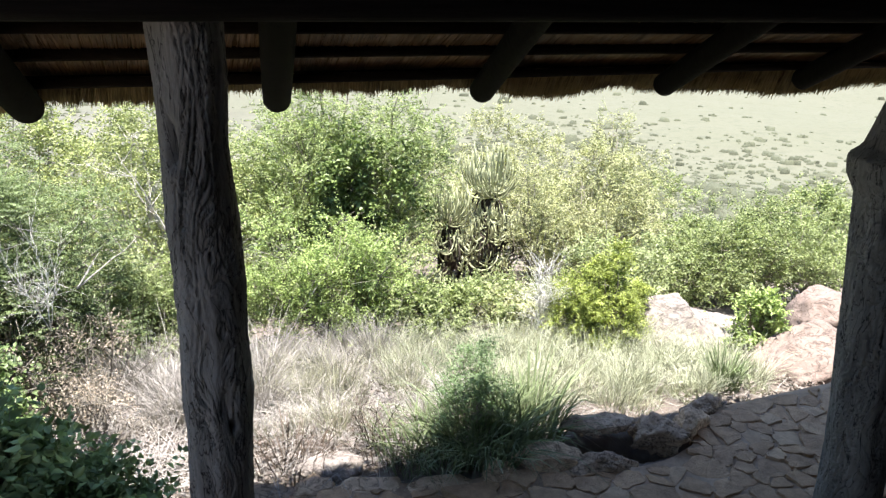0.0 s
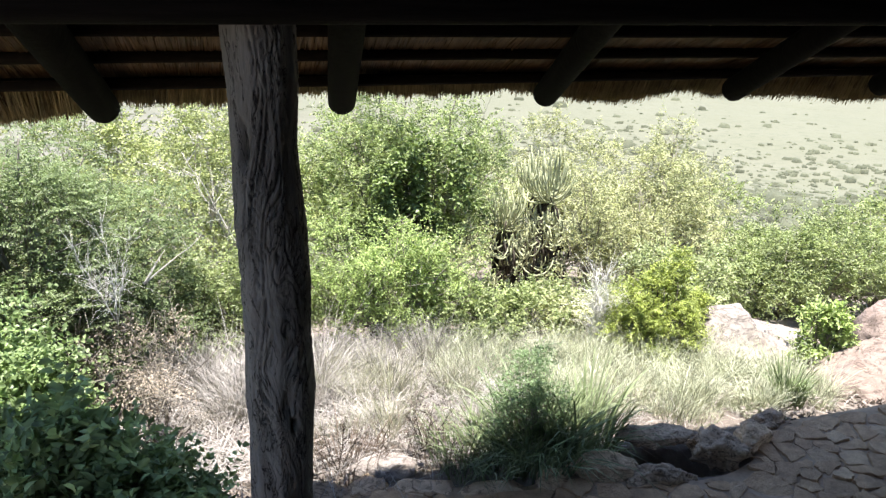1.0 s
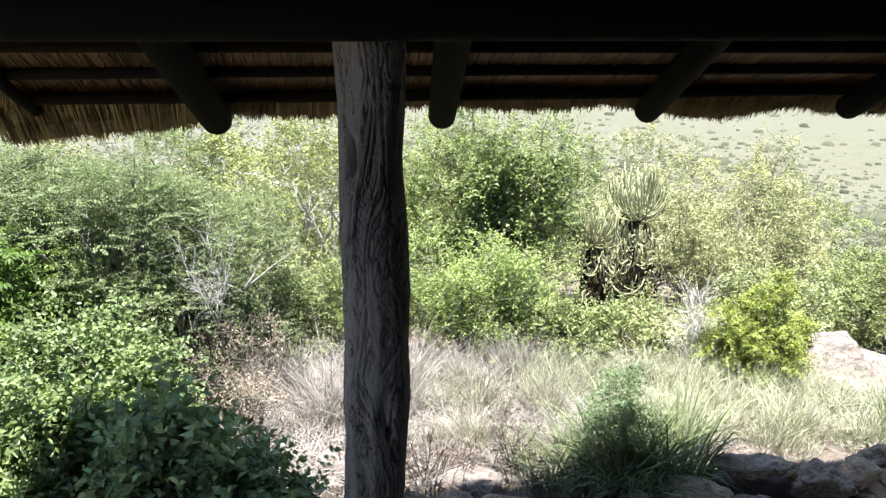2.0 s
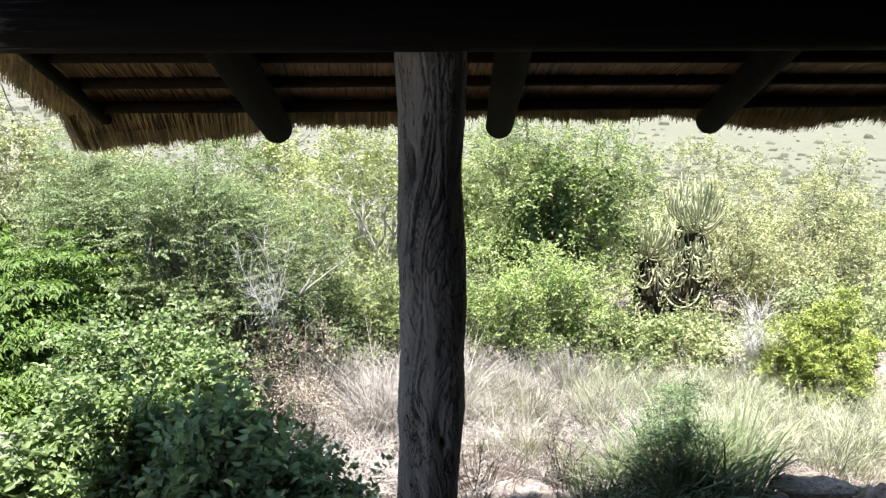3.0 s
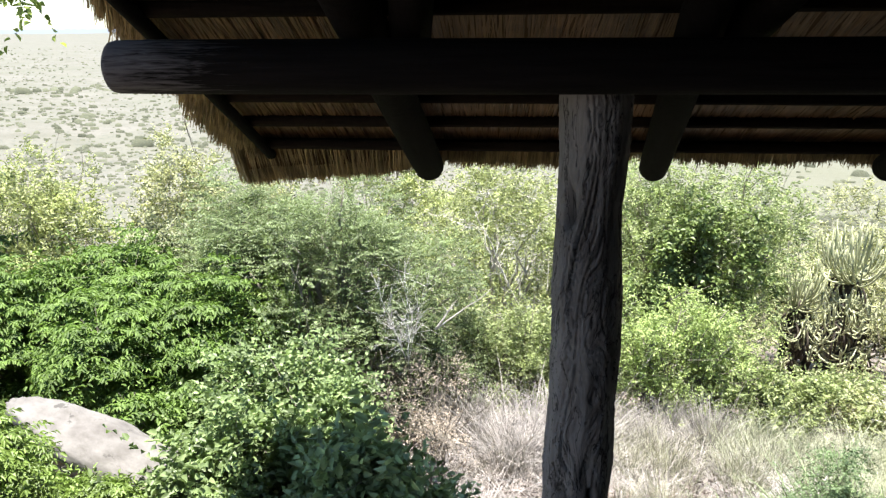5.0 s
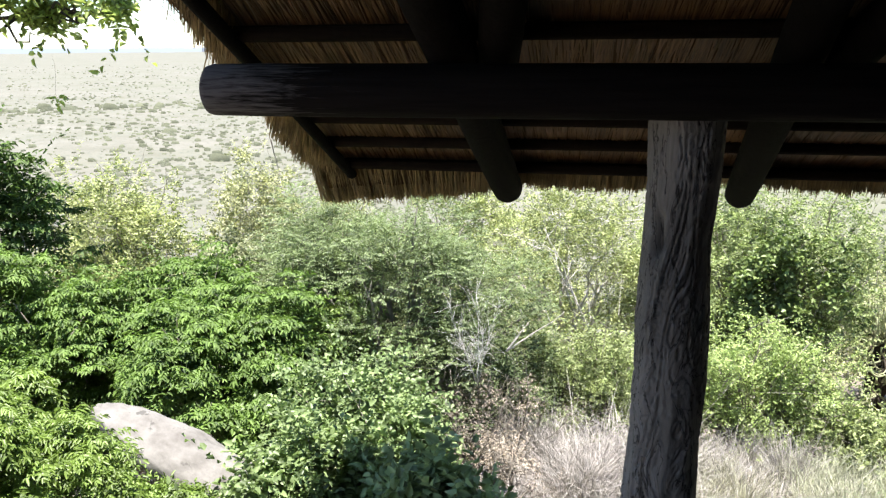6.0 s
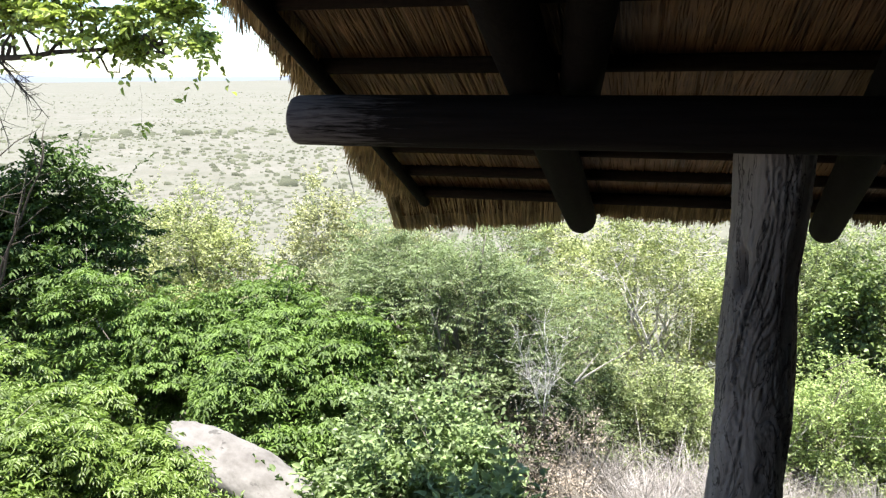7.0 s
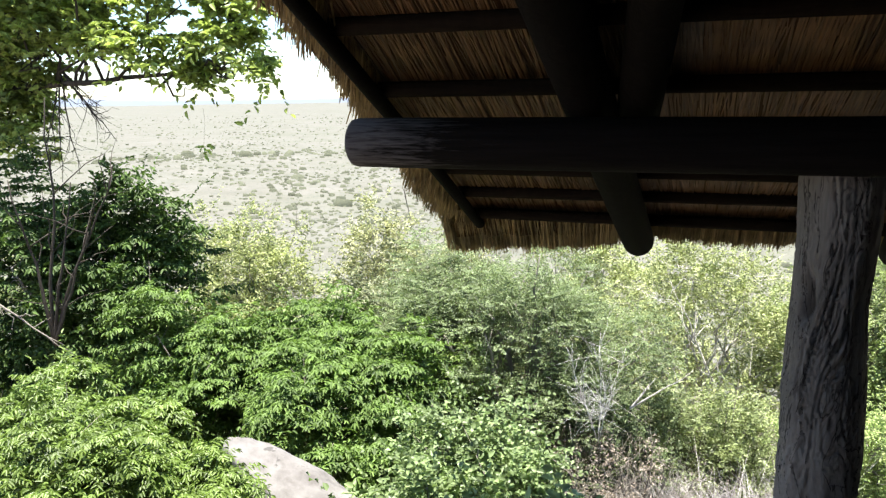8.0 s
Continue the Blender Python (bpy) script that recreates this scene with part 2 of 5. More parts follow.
# ---- mesh helpers ----
def mesh_from(name, verts, faces, smooth=False):
    """verts (n,3), faces (m,k) with one k."""
    v = np.asarray(verts, dtype=np.float32).reshape(-1, 3)
    f = np.asarray(faces, dtype=np.int32)
    me = bpy.data.meshes.new(name)
    k = f.shape[1]
    me.vertices.add(len(v))
    me.vertices.foreach_set("co", v.ravel())
    me.loops.add(f.size)
    me.loops.foreach_set("vertex_index", f.ravel())
    me.polygons.add(len(f))
    me.polygons.foreach_set("loop_start", np.arange(0, f.size, k, dtype=np.int32))
    me.update(calc_edges=True)
    if smooth:
        me.polygons.foreach_set("use_smooth", np.ones(len(f), dtype=bool))
    me.validate()
    return me


def part(name, me, mat, parent=None, label=""):
    ob = new(name, me)
    if mat and not me.materials:
        me.materials.append(mat)
    if parent is not None:
        ob.parent = parent
    if label:
        ob["label"] = label
    return ob


def bm_mesh(name, bm, smooth=False):
    me = bpy.data.meshes.new(name)
    bm.to_mesh(me)
    bm.free()
    if smooth:
        me.polygons.foreach_set("use_smooth", np.ones(len(me.polygons), dtype=bool))
    return me


def tube(path, radii, sides=8, wob=0.0, rng=None):
    """A closed tube of quads along path; ends closed by small rings."""
    p = np.asarray(path, float)
    r = np.asarray(radii, float)
    t = np.gradient(p, axis=0)
    t /= np.linalg.norm(t, axis=1)[:, None] + 1e-9
    ref = np.where(np.abs(t[:, 2:3]) > 0.9, np.array([[1.0, 0, 0]]), np.array([[0, 0, 1.0]]))
    ref = ref if len(set(map(tuple, ref))) == 1 else np.repeat(np.array([[0.31, 0.82, 0.47]]), len(p), 0)
    u = np.cross(t, ref)
    u /= np.linalg.norm(u, axis=1)[:, None] + 1e-9
    w = np.cross(t, u)
    a = np.linspace(0, 2 * np.pi, sides, endpoint=False)
    rr = np.repeat(r[:, None], sides, 1)
    if wob and rng is not None:
        rr = rr * (1 + wob * rng.uniform(-1, 1, rr.shape))
    v = p[:, None] + (u[:, None] * np.cos(a)[None, :, None] + w[:, None] * np.sin(a)[None, :, None]) * rr[..., None]
    v = np.concatenate([p[:1][:, None].repeat(sides, 1), v, p[-1:][:, None].repeat(sides, 1)]).reshape(-1, 3)
    n = len(p) + 2
    i = np.arange(n - 1)[:, None] * sides
    j = np.arange(sides)[None]
    k = (j + 1) % sides
    f = np.stack([i + j, i + k, i + sides + k, i + sides + j], -1).reshape(-1, 4)
    return v, f


def join(chunks):
    vs, fs, o = [], [], 0
    for v, f in chunks:
        vs.append(v)
        fs.append(f + o)
        o += len(v)
    return np.concatenate(vs), np.concatenate(fs)


def unit(a):
    return a / (np.linalg.norm(a, axis=-1, keepdims=True) + 1e-9)


def leaf_quads(pos, axis, normal, length, width, fold=0.25, fine=False):
    """Pointed leaves folded along the midrib and bent at the tip; fine ones have an oval outline."""
    axis = unit(axis)
    side = unit(np.cross(normal, axis))
    nrm = np.cross(axis, side)
    L, W = length[:, None], width[:, None]
    tip = pos + axis * L - nrm * L * 0.14
    n = len(pos)
    if fine:
        q1, q2 = pos + axis * L * 0.28 + nrm * L * 0.03, pos + axis * L * 0.68 - nrm * L * 0.02
        up = nrm * W * fold
        v = np.stack([pos, q1 - side * W * 0.46 + up, q2 - side * W * 0.36 + up, tip, q2 + side * W * 0.36 + up, q1 + side * W * 0.46 + up], 1).reshape(-1, 3)
        o = np.arange(n)[:, None] * 6
        f = np.concatenate([o + np.array([[0, 1, 2]]), o + np.array([[0, 2, 3]]), o + np.array([[0, 3, 4]]), o + np.array([[0, 4, 5]])], 1).reshape(-1, 3)
        return v, f
    mid = pos + axis * L * 0.45
    v = np.stack([pos, mid - side * W * 0.5 + nrm * W * fold, tip, mid + side * W * 0.5 + nrm * W * fold], 1).reshape(-1, 3)
    o = np.arange(n)[:, None] * 4
    f = np.concatenate([o + np.array([[0, 1, 2]]), o + np.array([[0, 2, 3]])], 1).reshape(-1, 3)
    return v, f


def sprigs(rng, origin, out, count, sprig_len, leaf_len, leaf_w, droop=0.2, spread=1.0, flat=0.6, fine=False):
    """Leafy shoots: from each origin a bent twig with leaves on both sides."""
    n = len(origin)
    s = (np.arange(count) + 0.6) / count
    L = sprig_len * rng.uniform(0.55, 1.3, (n, 1, 1))
    d = unit(out)[:, None]
    bend = np.zeros((n, count, 3))
    bend[..., 2] = -droop * s[None] ** 2
    p = origin[:, None] + L * (d * s[None, :, None] + bend)
    tang = unit(d + np.stack([np.zeros(count), np.zeros(count), -2 * droop * s], -1)[None])
    sd = unit(np.cross(np.broadcast_to(tang, p.shape), np.array([0, 0, 1.0]) + 0.3 * rng.normal(size=(n, 1, 3))))
    sign = np.where(np.arange(count) % 2, 1.0, -1.0)[None, :, None]
    ax = unit(tang * 0.7 + sd * sign * spread + 0.35 * rng.normal(size=p.shape))
    nor = np.array([0, 0, 1.0]) * flat + (1 - flat) * rng.normal(size=p.shape)
    ll = leaf_len * rng.uniform(0.6, 1.25, n * count)
    ww = leaf_w * rng.uniform(0.7, 1.2, n * count)
    return leaf_quads(p.reshape(-1, 3), ax.reshape(-1, 3), nor.reshape(-1, 3), ll, ww, 0.25, fine)


def rosettes(rng, tips, out, rays, reach, pairs, ll, lw, sag=0.35, fine=True):
    """Shoot tips that each hold a whorl of feathered leaves, arching out and down like a small umbrella."""
    n = len(tips)
    up = np.array([0, 0, 1.0])
    az = rng.uniform(0, 2 * np.pi, (n, 1)) + 2 * np.pi * np.arange(rays) / rays + 0.3 * rng.normal(size=(n, rays))
    d = np.stack([np.cos(az), np.sin(az), np.full(az.shape, 0.18)], -1) + 0.45 * out[:, None] + 0.12 * rng.normal(size=(n, rays, 3))
    d = unit(d)[:, :, None]
    t = ((np.arange(pairs) + 0.8) / pairs)[None, None, :, None]
    L = reach * rng.uniform(0.6, 1.25, (n, rays, 1, 1))
    p = tips[:, None, None] + L * (d * t - up * sag * t ** 2)
    tang = unit(d - 2 * sag * t * up)
    side = unit(np.cross(tang, up))
    pos, axes = [], []
    for sg in (-1.0, 1.0):
        pos.append(p)
        axes.append(tang * 0.6 + sg * side * 0.8 - up * 0.45 + 0.2 * rng.normal(size=p.shape))
    pos.append(p[:, :, -1:])
    axes.append(tang[:, :, -1:] - 0.3 * up + 0.1 * rng.normal(size=p[:, :, -1:].shape))
    pos = np.concatenate([q.reshape(-1, 3) for q in pos])
    axes = np.concatenate([q.reshape(-1, 3) for q in axes])
    m = len(pos)
    return leaf_quads(pos, axes, up + 0.3 * rng.normal(size=(m, 3)), ll * rng.uniform(0.65, 1.2, m), lw * rng.uniform(0.75, 1.2, m), 0.2, fine)


def crown_points(rng, clumps, n, shell=0.55):
    """Origins in a set of lumps (x, y, z, rx, ry, rz), thick towards the skin and the top; with the way outwards."""
    c = np.asarray(clumps, float)
    wgt = c[:, 3] * c[:, 4] + c[:, 3] * c[:, 5]
    k = rng.choice(len(c), n, p=wgt / wgt.sum())
    d = unit(rng.normal(size=(n, 3)))
    d[:, 2] = np.where((d[:, 2] < -0.25) & (rng.random(n) < 0.75), -d[:, 2], d[:, 2])
    r = shell + (1 - shell) * rng.random(n) ** 0.7
    r *= 1 + 0.16 * np.sin(5 * d[:, 0] + 3.1 * k) * np.cos(4 * d[:, 1] + 1.7 * k)
    r = np.where(rng.random(n) < 0.07, r * rng.uniform(1.1, 1.6, n), r)
    pos = c[k, :3] + d * c[k, 3:] * r[:, None]
    return pos, unit(d + np.array([0, 0, 0.25]))


# ---- ground ----
RP = np.array([0, 4.2, 6, 10, 30, 80, 160, 320, 900, 2500, 4900], float)
ZP = np.array([0, 0, -0.35, -1.5, -8.5, -25, -41, -50, -50, -34, -10], float)


def ground(x, y):
    x, y = np.asarray(x, float), np.asarray(y, float)
    r = np.hypot(x * 0.8, y)
    z = np.interp(r, RP, ZP)
    side = np.clip((y + 8) / 10, 0, 1)
    z = z * side
    z = z + 0.45 * np.clip((-1.2 - x) / 1.5, 0, 1) * np.clip((4.5 - y) / 1.5, 0, 1)
    z = z + 0.06 * np.sin(1.9 * x + 0.7) * np.cos(1.5 * y) * np.clip((r - 4) / 2, 0, 1)
    z = z - 0.34 * np.exp(-((x - 2.40) / 0.24) ** 2 - ((y - 3.34 + 0.25 * (x - 2.40)) / 0.085) ** 2)
    z = z + 1.6 * np.sin(x / 47 + 1) * np.cos(y / 61) * np.clip((r - 60) / 200, 0, 1)
    return z


def gz(x, y):
    return float(ground(x, y))


def build_ground():
    m, nt, b = material("savanna_ground", 0.95)
    v = coords(nt)
    fine = noise_tex(nt, v, 14, 6, 0.65)
    mid = noise_tex(nt, v, 0.9, 5, 0.6)
    soil = mix_col(nt, mid, ramp(nt, fine, [(0.3, (0.11, 0.085, 0.07)), (0.7, (0.22, 0.18, 0.155))]), (0.18, 0.148, 0.127))
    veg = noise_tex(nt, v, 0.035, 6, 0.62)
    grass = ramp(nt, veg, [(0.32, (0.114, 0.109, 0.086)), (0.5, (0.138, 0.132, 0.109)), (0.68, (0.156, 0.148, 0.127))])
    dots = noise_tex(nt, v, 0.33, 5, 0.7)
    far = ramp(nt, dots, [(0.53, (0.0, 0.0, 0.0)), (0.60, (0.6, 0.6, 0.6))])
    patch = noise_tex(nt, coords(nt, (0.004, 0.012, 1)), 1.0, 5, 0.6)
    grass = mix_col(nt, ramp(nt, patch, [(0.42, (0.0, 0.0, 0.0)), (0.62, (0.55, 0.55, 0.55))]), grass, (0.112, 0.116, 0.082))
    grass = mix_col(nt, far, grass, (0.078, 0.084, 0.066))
    sep = nt.nodes.new("ShaderNodeSeparateXYZ")
    nt.links.new(v, sep.inputs[0])
    mr = node(nt, "ShaderNodeMapRange")
    for i, val in ((1, 12.0), (2, 30.0), (3, 0.0), (4, 1.0)):
        mr.inputs[i].default_value = val
    nt.links.new(sep.outputs[1], mr.inputs[0])
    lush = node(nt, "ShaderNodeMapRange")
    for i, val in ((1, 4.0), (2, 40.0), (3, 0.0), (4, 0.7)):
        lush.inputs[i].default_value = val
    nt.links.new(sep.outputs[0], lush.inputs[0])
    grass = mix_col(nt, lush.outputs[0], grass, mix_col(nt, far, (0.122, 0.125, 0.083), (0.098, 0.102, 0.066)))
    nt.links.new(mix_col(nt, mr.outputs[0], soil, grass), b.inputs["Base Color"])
    bump(nt, b, fine, 0.6, 0.03)
    rad = np.concatenate([np.linspace(0.05, 12, 200), np.geomspace(12.1, 4900, 110)])
    ang = np.linspace(0, 2 * np.pi, 420, endpoint=False)
    R, A = np.meshgrid(rad, ang, indexing="ij")
    x, y = R * np.sin(A), R * np.cos(A)
    verts = np.stack([x, y, ground(x, y) - 0.03], -1).reshape(-1, 3)
    i = np.arange(len(rad) - 1)[:, None] * len(ang)
    j = np.arange(len(ang))[None]
    k = (j + 1) % len(ang)
    f = np.stack([i + j, i + len(ang) + j, i + len(ang) + k, i + k], -1).reshape(-1, 4)
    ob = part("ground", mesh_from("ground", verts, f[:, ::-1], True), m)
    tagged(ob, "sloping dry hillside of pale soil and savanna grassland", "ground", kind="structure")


build_ground()

# ---- the shelter ----
SLOPE = 0.52
CS = 1 / math.hypot(1, SLOPE)
TIP_Y, TIP_Z = 3.26, 2.43
RAFT_R = 0.068


def under(y):
    """Height of the rafters' centre line."""
    return TIP_Z + RAFT_R / CS * 0.9 + SLOPE * (TIP_Y - y)


RIDGE_Y = -2.6
VERGE_X, FAR_X = -1.90, 9.0
UP = RAFT_R + 0.045


def roof_z(y, lift=0.0):
    return under(y) + (UP + lift) / CS


def pole(name, a, b, r0, r1, mat, parent, rng, seg=24, sides=20, wob=0.0, label=""):
    s = np.linspace(0, 1, seg)[:, None]
    p = np.asarray(a) + (np.asarray(b) - np.asarray(a)) * s
    if wob:
        p = p + wob * np.stack([np.sin(7 * s[:, 0] + rng.uniform(0, 6)), np.cos(5 * s[:, 0] + rng.uniform(0, 6)), np.sin(6 * s[:, 0] + rng.uniform(0, 6))], -1)
    r = r0 + (r1 - r0) * s[:, 0]
    r = r * (1 + 0.02 * np.sin(11 * s[:, 0] + rng.uniform(0, 6)))
    way = (p[1] - p[0]) / np.linalg.norm(p[1] - p[0])
    p = np.concatenate([p[:1], p[:1] + way * r0 * 0.10, p[:1] + way * r0 * 0.3, p[1:]])
    r = np.concatenate([[r0 * 0.80, r0 * 0.95], [r0], r[1:]])
    v, f = tube(p, r, sides)
    return part(name, mesh_from(name, v, f, True), mat, parent, label)


def eave_drop(x):
    """How far the thatch hangs below the roof's underside along the eave."""
    xs = (-1.9, -1.69, -1.4, -1.11, -1.03, -0.85, -0.68, -0.4, -0.25, -0.02, 0.28, 0.51, 0.81, 1.07, 1.17, 1.39, 1.49, 1.78, 2.03, 2.18, 2.33, 2.58, 2.83, 3.0, 3.31, 3.68, 3.91, 4.15, 5.0)
    ds = (0.205, 0.178, 0.159, 0.139, 0.116, 0.078, 0.085, 0.09, 0.085, 0.046, 0.046, 0.069, 0.069, 0.044, 0.07, 0.082, 0.115, 0.13, 0.086, 0.07, 0.10, 0.112, 0.118, 0.12, 0.16, 0.145, 0.113, 0.104, 0.12)
    return float(np.interp(x, xs, ds)) - 0.012 + 0.005 * math.sin(41 * x) + 0.004 * math.sin(97 * x + 1)


def build_roof():
    rng = np.random.default_rng(11)
    roof = tagged(new("thatched_roof"), "low thatched roof of brown reed on dark poles", "roof", kind="structure")
    y0, y1 = 3.33, RIDGE_Y
    x0, x1 = VERGE_X + 0.05, FAR_X
    th = 0.2
    for nm, ya, yb, sgn in (("thatch", y0, y1, 1), ("thatch", 2 * y1 - y0, y1, -1)):
        za, zb = roof_z(y0), roof_z(y1)
        vv = [(x0, ya, za), (x1, ya, za), (x1, yb, zb), (x0, yb, zb)]
        vv += [(x, y, z + th) for x, y, z in vv]
        ff = [(0, 3, 2, 1), (4, 5, 6, 7), (0, 1, 5, 4), (1, 2, 6, 5), (2, 3, 7, 6), (3, 0, 4, 7)]
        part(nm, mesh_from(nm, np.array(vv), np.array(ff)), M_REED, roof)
    # battens along the slope
    for y in (3.28, 3.02, 2.77, 2.44, 2.125, 1.785, 1.45, 1.12, 0.8, 0.5, 0.2, -0.05, -0.4, -0.8, -1.2, -1.6, -2.0, -2.4):
        z = under(y) + (RAFT_R + 0.02) / CS
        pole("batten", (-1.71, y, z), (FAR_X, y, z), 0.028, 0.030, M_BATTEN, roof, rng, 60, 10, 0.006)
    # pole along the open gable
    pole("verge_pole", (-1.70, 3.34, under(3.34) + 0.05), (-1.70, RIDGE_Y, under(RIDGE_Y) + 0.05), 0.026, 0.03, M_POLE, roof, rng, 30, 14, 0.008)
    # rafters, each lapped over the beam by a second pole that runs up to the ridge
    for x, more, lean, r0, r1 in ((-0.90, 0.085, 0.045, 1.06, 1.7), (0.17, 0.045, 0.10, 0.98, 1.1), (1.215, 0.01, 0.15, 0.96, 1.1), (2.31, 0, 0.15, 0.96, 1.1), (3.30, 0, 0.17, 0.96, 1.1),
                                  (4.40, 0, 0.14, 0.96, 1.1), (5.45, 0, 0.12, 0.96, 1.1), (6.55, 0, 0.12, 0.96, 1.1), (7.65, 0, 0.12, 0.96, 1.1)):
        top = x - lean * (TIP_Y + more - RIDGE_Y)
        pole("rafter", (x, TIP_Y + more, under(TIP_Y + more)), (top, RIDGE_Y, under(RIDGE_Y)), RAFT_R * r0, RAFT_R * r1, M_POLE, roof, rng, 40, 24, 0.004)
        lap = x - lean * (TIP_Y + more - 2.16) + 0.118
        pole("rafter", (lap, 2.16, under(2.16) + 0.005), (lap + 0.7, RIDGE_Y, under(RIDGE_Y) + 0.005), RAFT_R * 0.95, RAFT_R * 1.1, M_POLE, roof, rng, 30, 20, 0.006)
    # the reeds of the underside, laid down the slope
    n = 9500
    ry, rx = rng.uniform(0.7, 3.32, n), rng.uniform(-1.84, 4.2, n)
    ln = rng.uniform(0.5, 1.1, n)
    o = np.stack([rx, ry, roof_z(ry, -0.004 * rng.random(n) - 0.002)], -1)
    tilt = 0.05 * rng.normal(size=n) + 0.05 * np.sin(5 * rx)
    ln = np.minimum(ln, (3.36 - ry) / CS)
    ax = np.stack([tilt, np.full(n, 1.0), np.full(n, -SLOPE) + 0.004 * rng.normal(size=n)], -1)
    v, f = reeds(rng, o, ax, ln, 0.0024, 0.8)
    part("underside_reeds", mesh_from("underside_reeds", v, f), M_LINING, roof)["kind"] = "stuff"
    # ragged reed ends along the eave and the verge
    xs = np.linspace(VERGE_X + 0.06, FAR_X, 160)
    drop = np.array([eave_drop(q) for q in xs]) - 0.07
    prof = ((3.20, 0.02, 0.0), (3.335, 0.0, 0.0), (3.405, -0.05, 1.0), (3.47, -0.01, 0.85), (3.50, 0.10, 0.2), (3.38, 0.22, 0.0))
    vv = np.array([[(q, y + 0.004 * math.sin(31 * q), roof_z(3.33) + dz - k * dr) for y, dz, k in prof] for q, dr in zip(xs, drop)]).reshape(-1, 3)
    i = np.arange(len(xs) - 1)[:, None] * len(prof)
    j = np.arange(len(prof) - 1)[None]
    ff = np.stack([i + j, i + j + 1, i + len(prof) + j + 1, i + len(prof) + j], -1).reshape(-1, 4)
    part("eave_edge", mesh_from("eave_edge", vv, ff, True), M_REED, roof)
    n = 31000
    x = rng.uniform(VERGE_X - 0.02, 4.8, n)
    d = rng.random(n)
    o = np.stack([x, 3.33 + 0.15 * d + 0.02 * rng.random(n), np.zeros(n)], -1)
    o[:, 2] = roof_z(3.33) - 0.03 + 0.10 * d
    low = roof_z(3.33) - np.array([eave_drop(q) for q in x]) - 0.05 - 0.045 * rng.random(n) * rng.random(n) ** 2.5 + 0.05 * np.abs(d - 0.45)
    ln = (o[:, 2] - low) / 0.86
    ax = np.stack([0.05 * rng.normal(size=n) + 0.08 * np.sin(2.3 * x), np.full(n, 0.42) + 0.05 * rng.normal(size=n), np.full(n, -0.88)], -1)
    v, f = reeds(rng, o, ax, ln)
    m1 = part("eave_reed_ends", mesh_from("eave_reed_ends", v, f), M_THATCH, roof)
    m1["kind"] = "stuff"
    n = 21000
    y = rng.uniform(0.4, 3.42, n)
    d = rng.random(n)
    o = np.stack([VERGE_X + 0.13 - 0.085 * np.clip((y - 1.9) / 0.8, 0, 1) + 0.13 * rng.random(n), y, roof_z(y) + 0.02 + d * 0.17], -1)
    ax = np.stack([np.full(n, -0.34) + 0.07 * rng.normal(size=n), np.full(n, 0.55) + 0.06 * rng.normal(size=n), np.full(n, -0.72) + 0.06 * rng.normal(size=n)], -1)
    v, f = reeds(rng, o, ax, 0.17 + 0.06 * d + 0.05 * rng.random(n) ** 2 + 0.02 * np.sin(9 * y) + 0.015 * np.sin(23 * y))
    m2 = part("verge_reed_ends", mesh_from("verge_reed_ends", v, f), M_THATCH, roof)
    m2["kind"] = "stuff"


def reeds(rng, o, ax, ln, w=0.0027, end=0.45):
    """Split straws of V section, tapered."""
    ax = unit(ax)
    a = unit(np.cross(ax, np.array([0.3, 0.2, 0.9])) + 0.6 * rng.normal(size=ax.shape))
    a = unit(a - ax * np.sum(a * ax, -1, keepdims=True))
    b = np.cross(ax, a)
    ring = np.stack([a, b * 0.6, -a], 1)
    ww = w * rng.uniform(0.7, 1.6, (len(o), 1, 1))
    v = np.concatenate([o[:, None] + ring * ww, (o + ax * ln[:, None])[:, None] + ring * ww * end], 1).reshape(-1, 3)
    i = np.arange(len(o))[:, None] * 6
    f = np.concatenate([i + np.array([[0, 1, 4, 3]]), i + np.array([[1, 2, 5, 4]])], 1).reshape(-1, 4)
    return v, f


build_roof()
rng0 = np.random.default_rng(5)
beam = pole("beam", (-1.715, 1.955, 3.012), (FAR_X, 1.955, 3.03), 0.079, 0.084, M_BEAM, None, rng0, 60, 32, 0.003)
tagged(beam, "dark round eaves beam with a weathered grey sawn end", "beam", kind="structure")


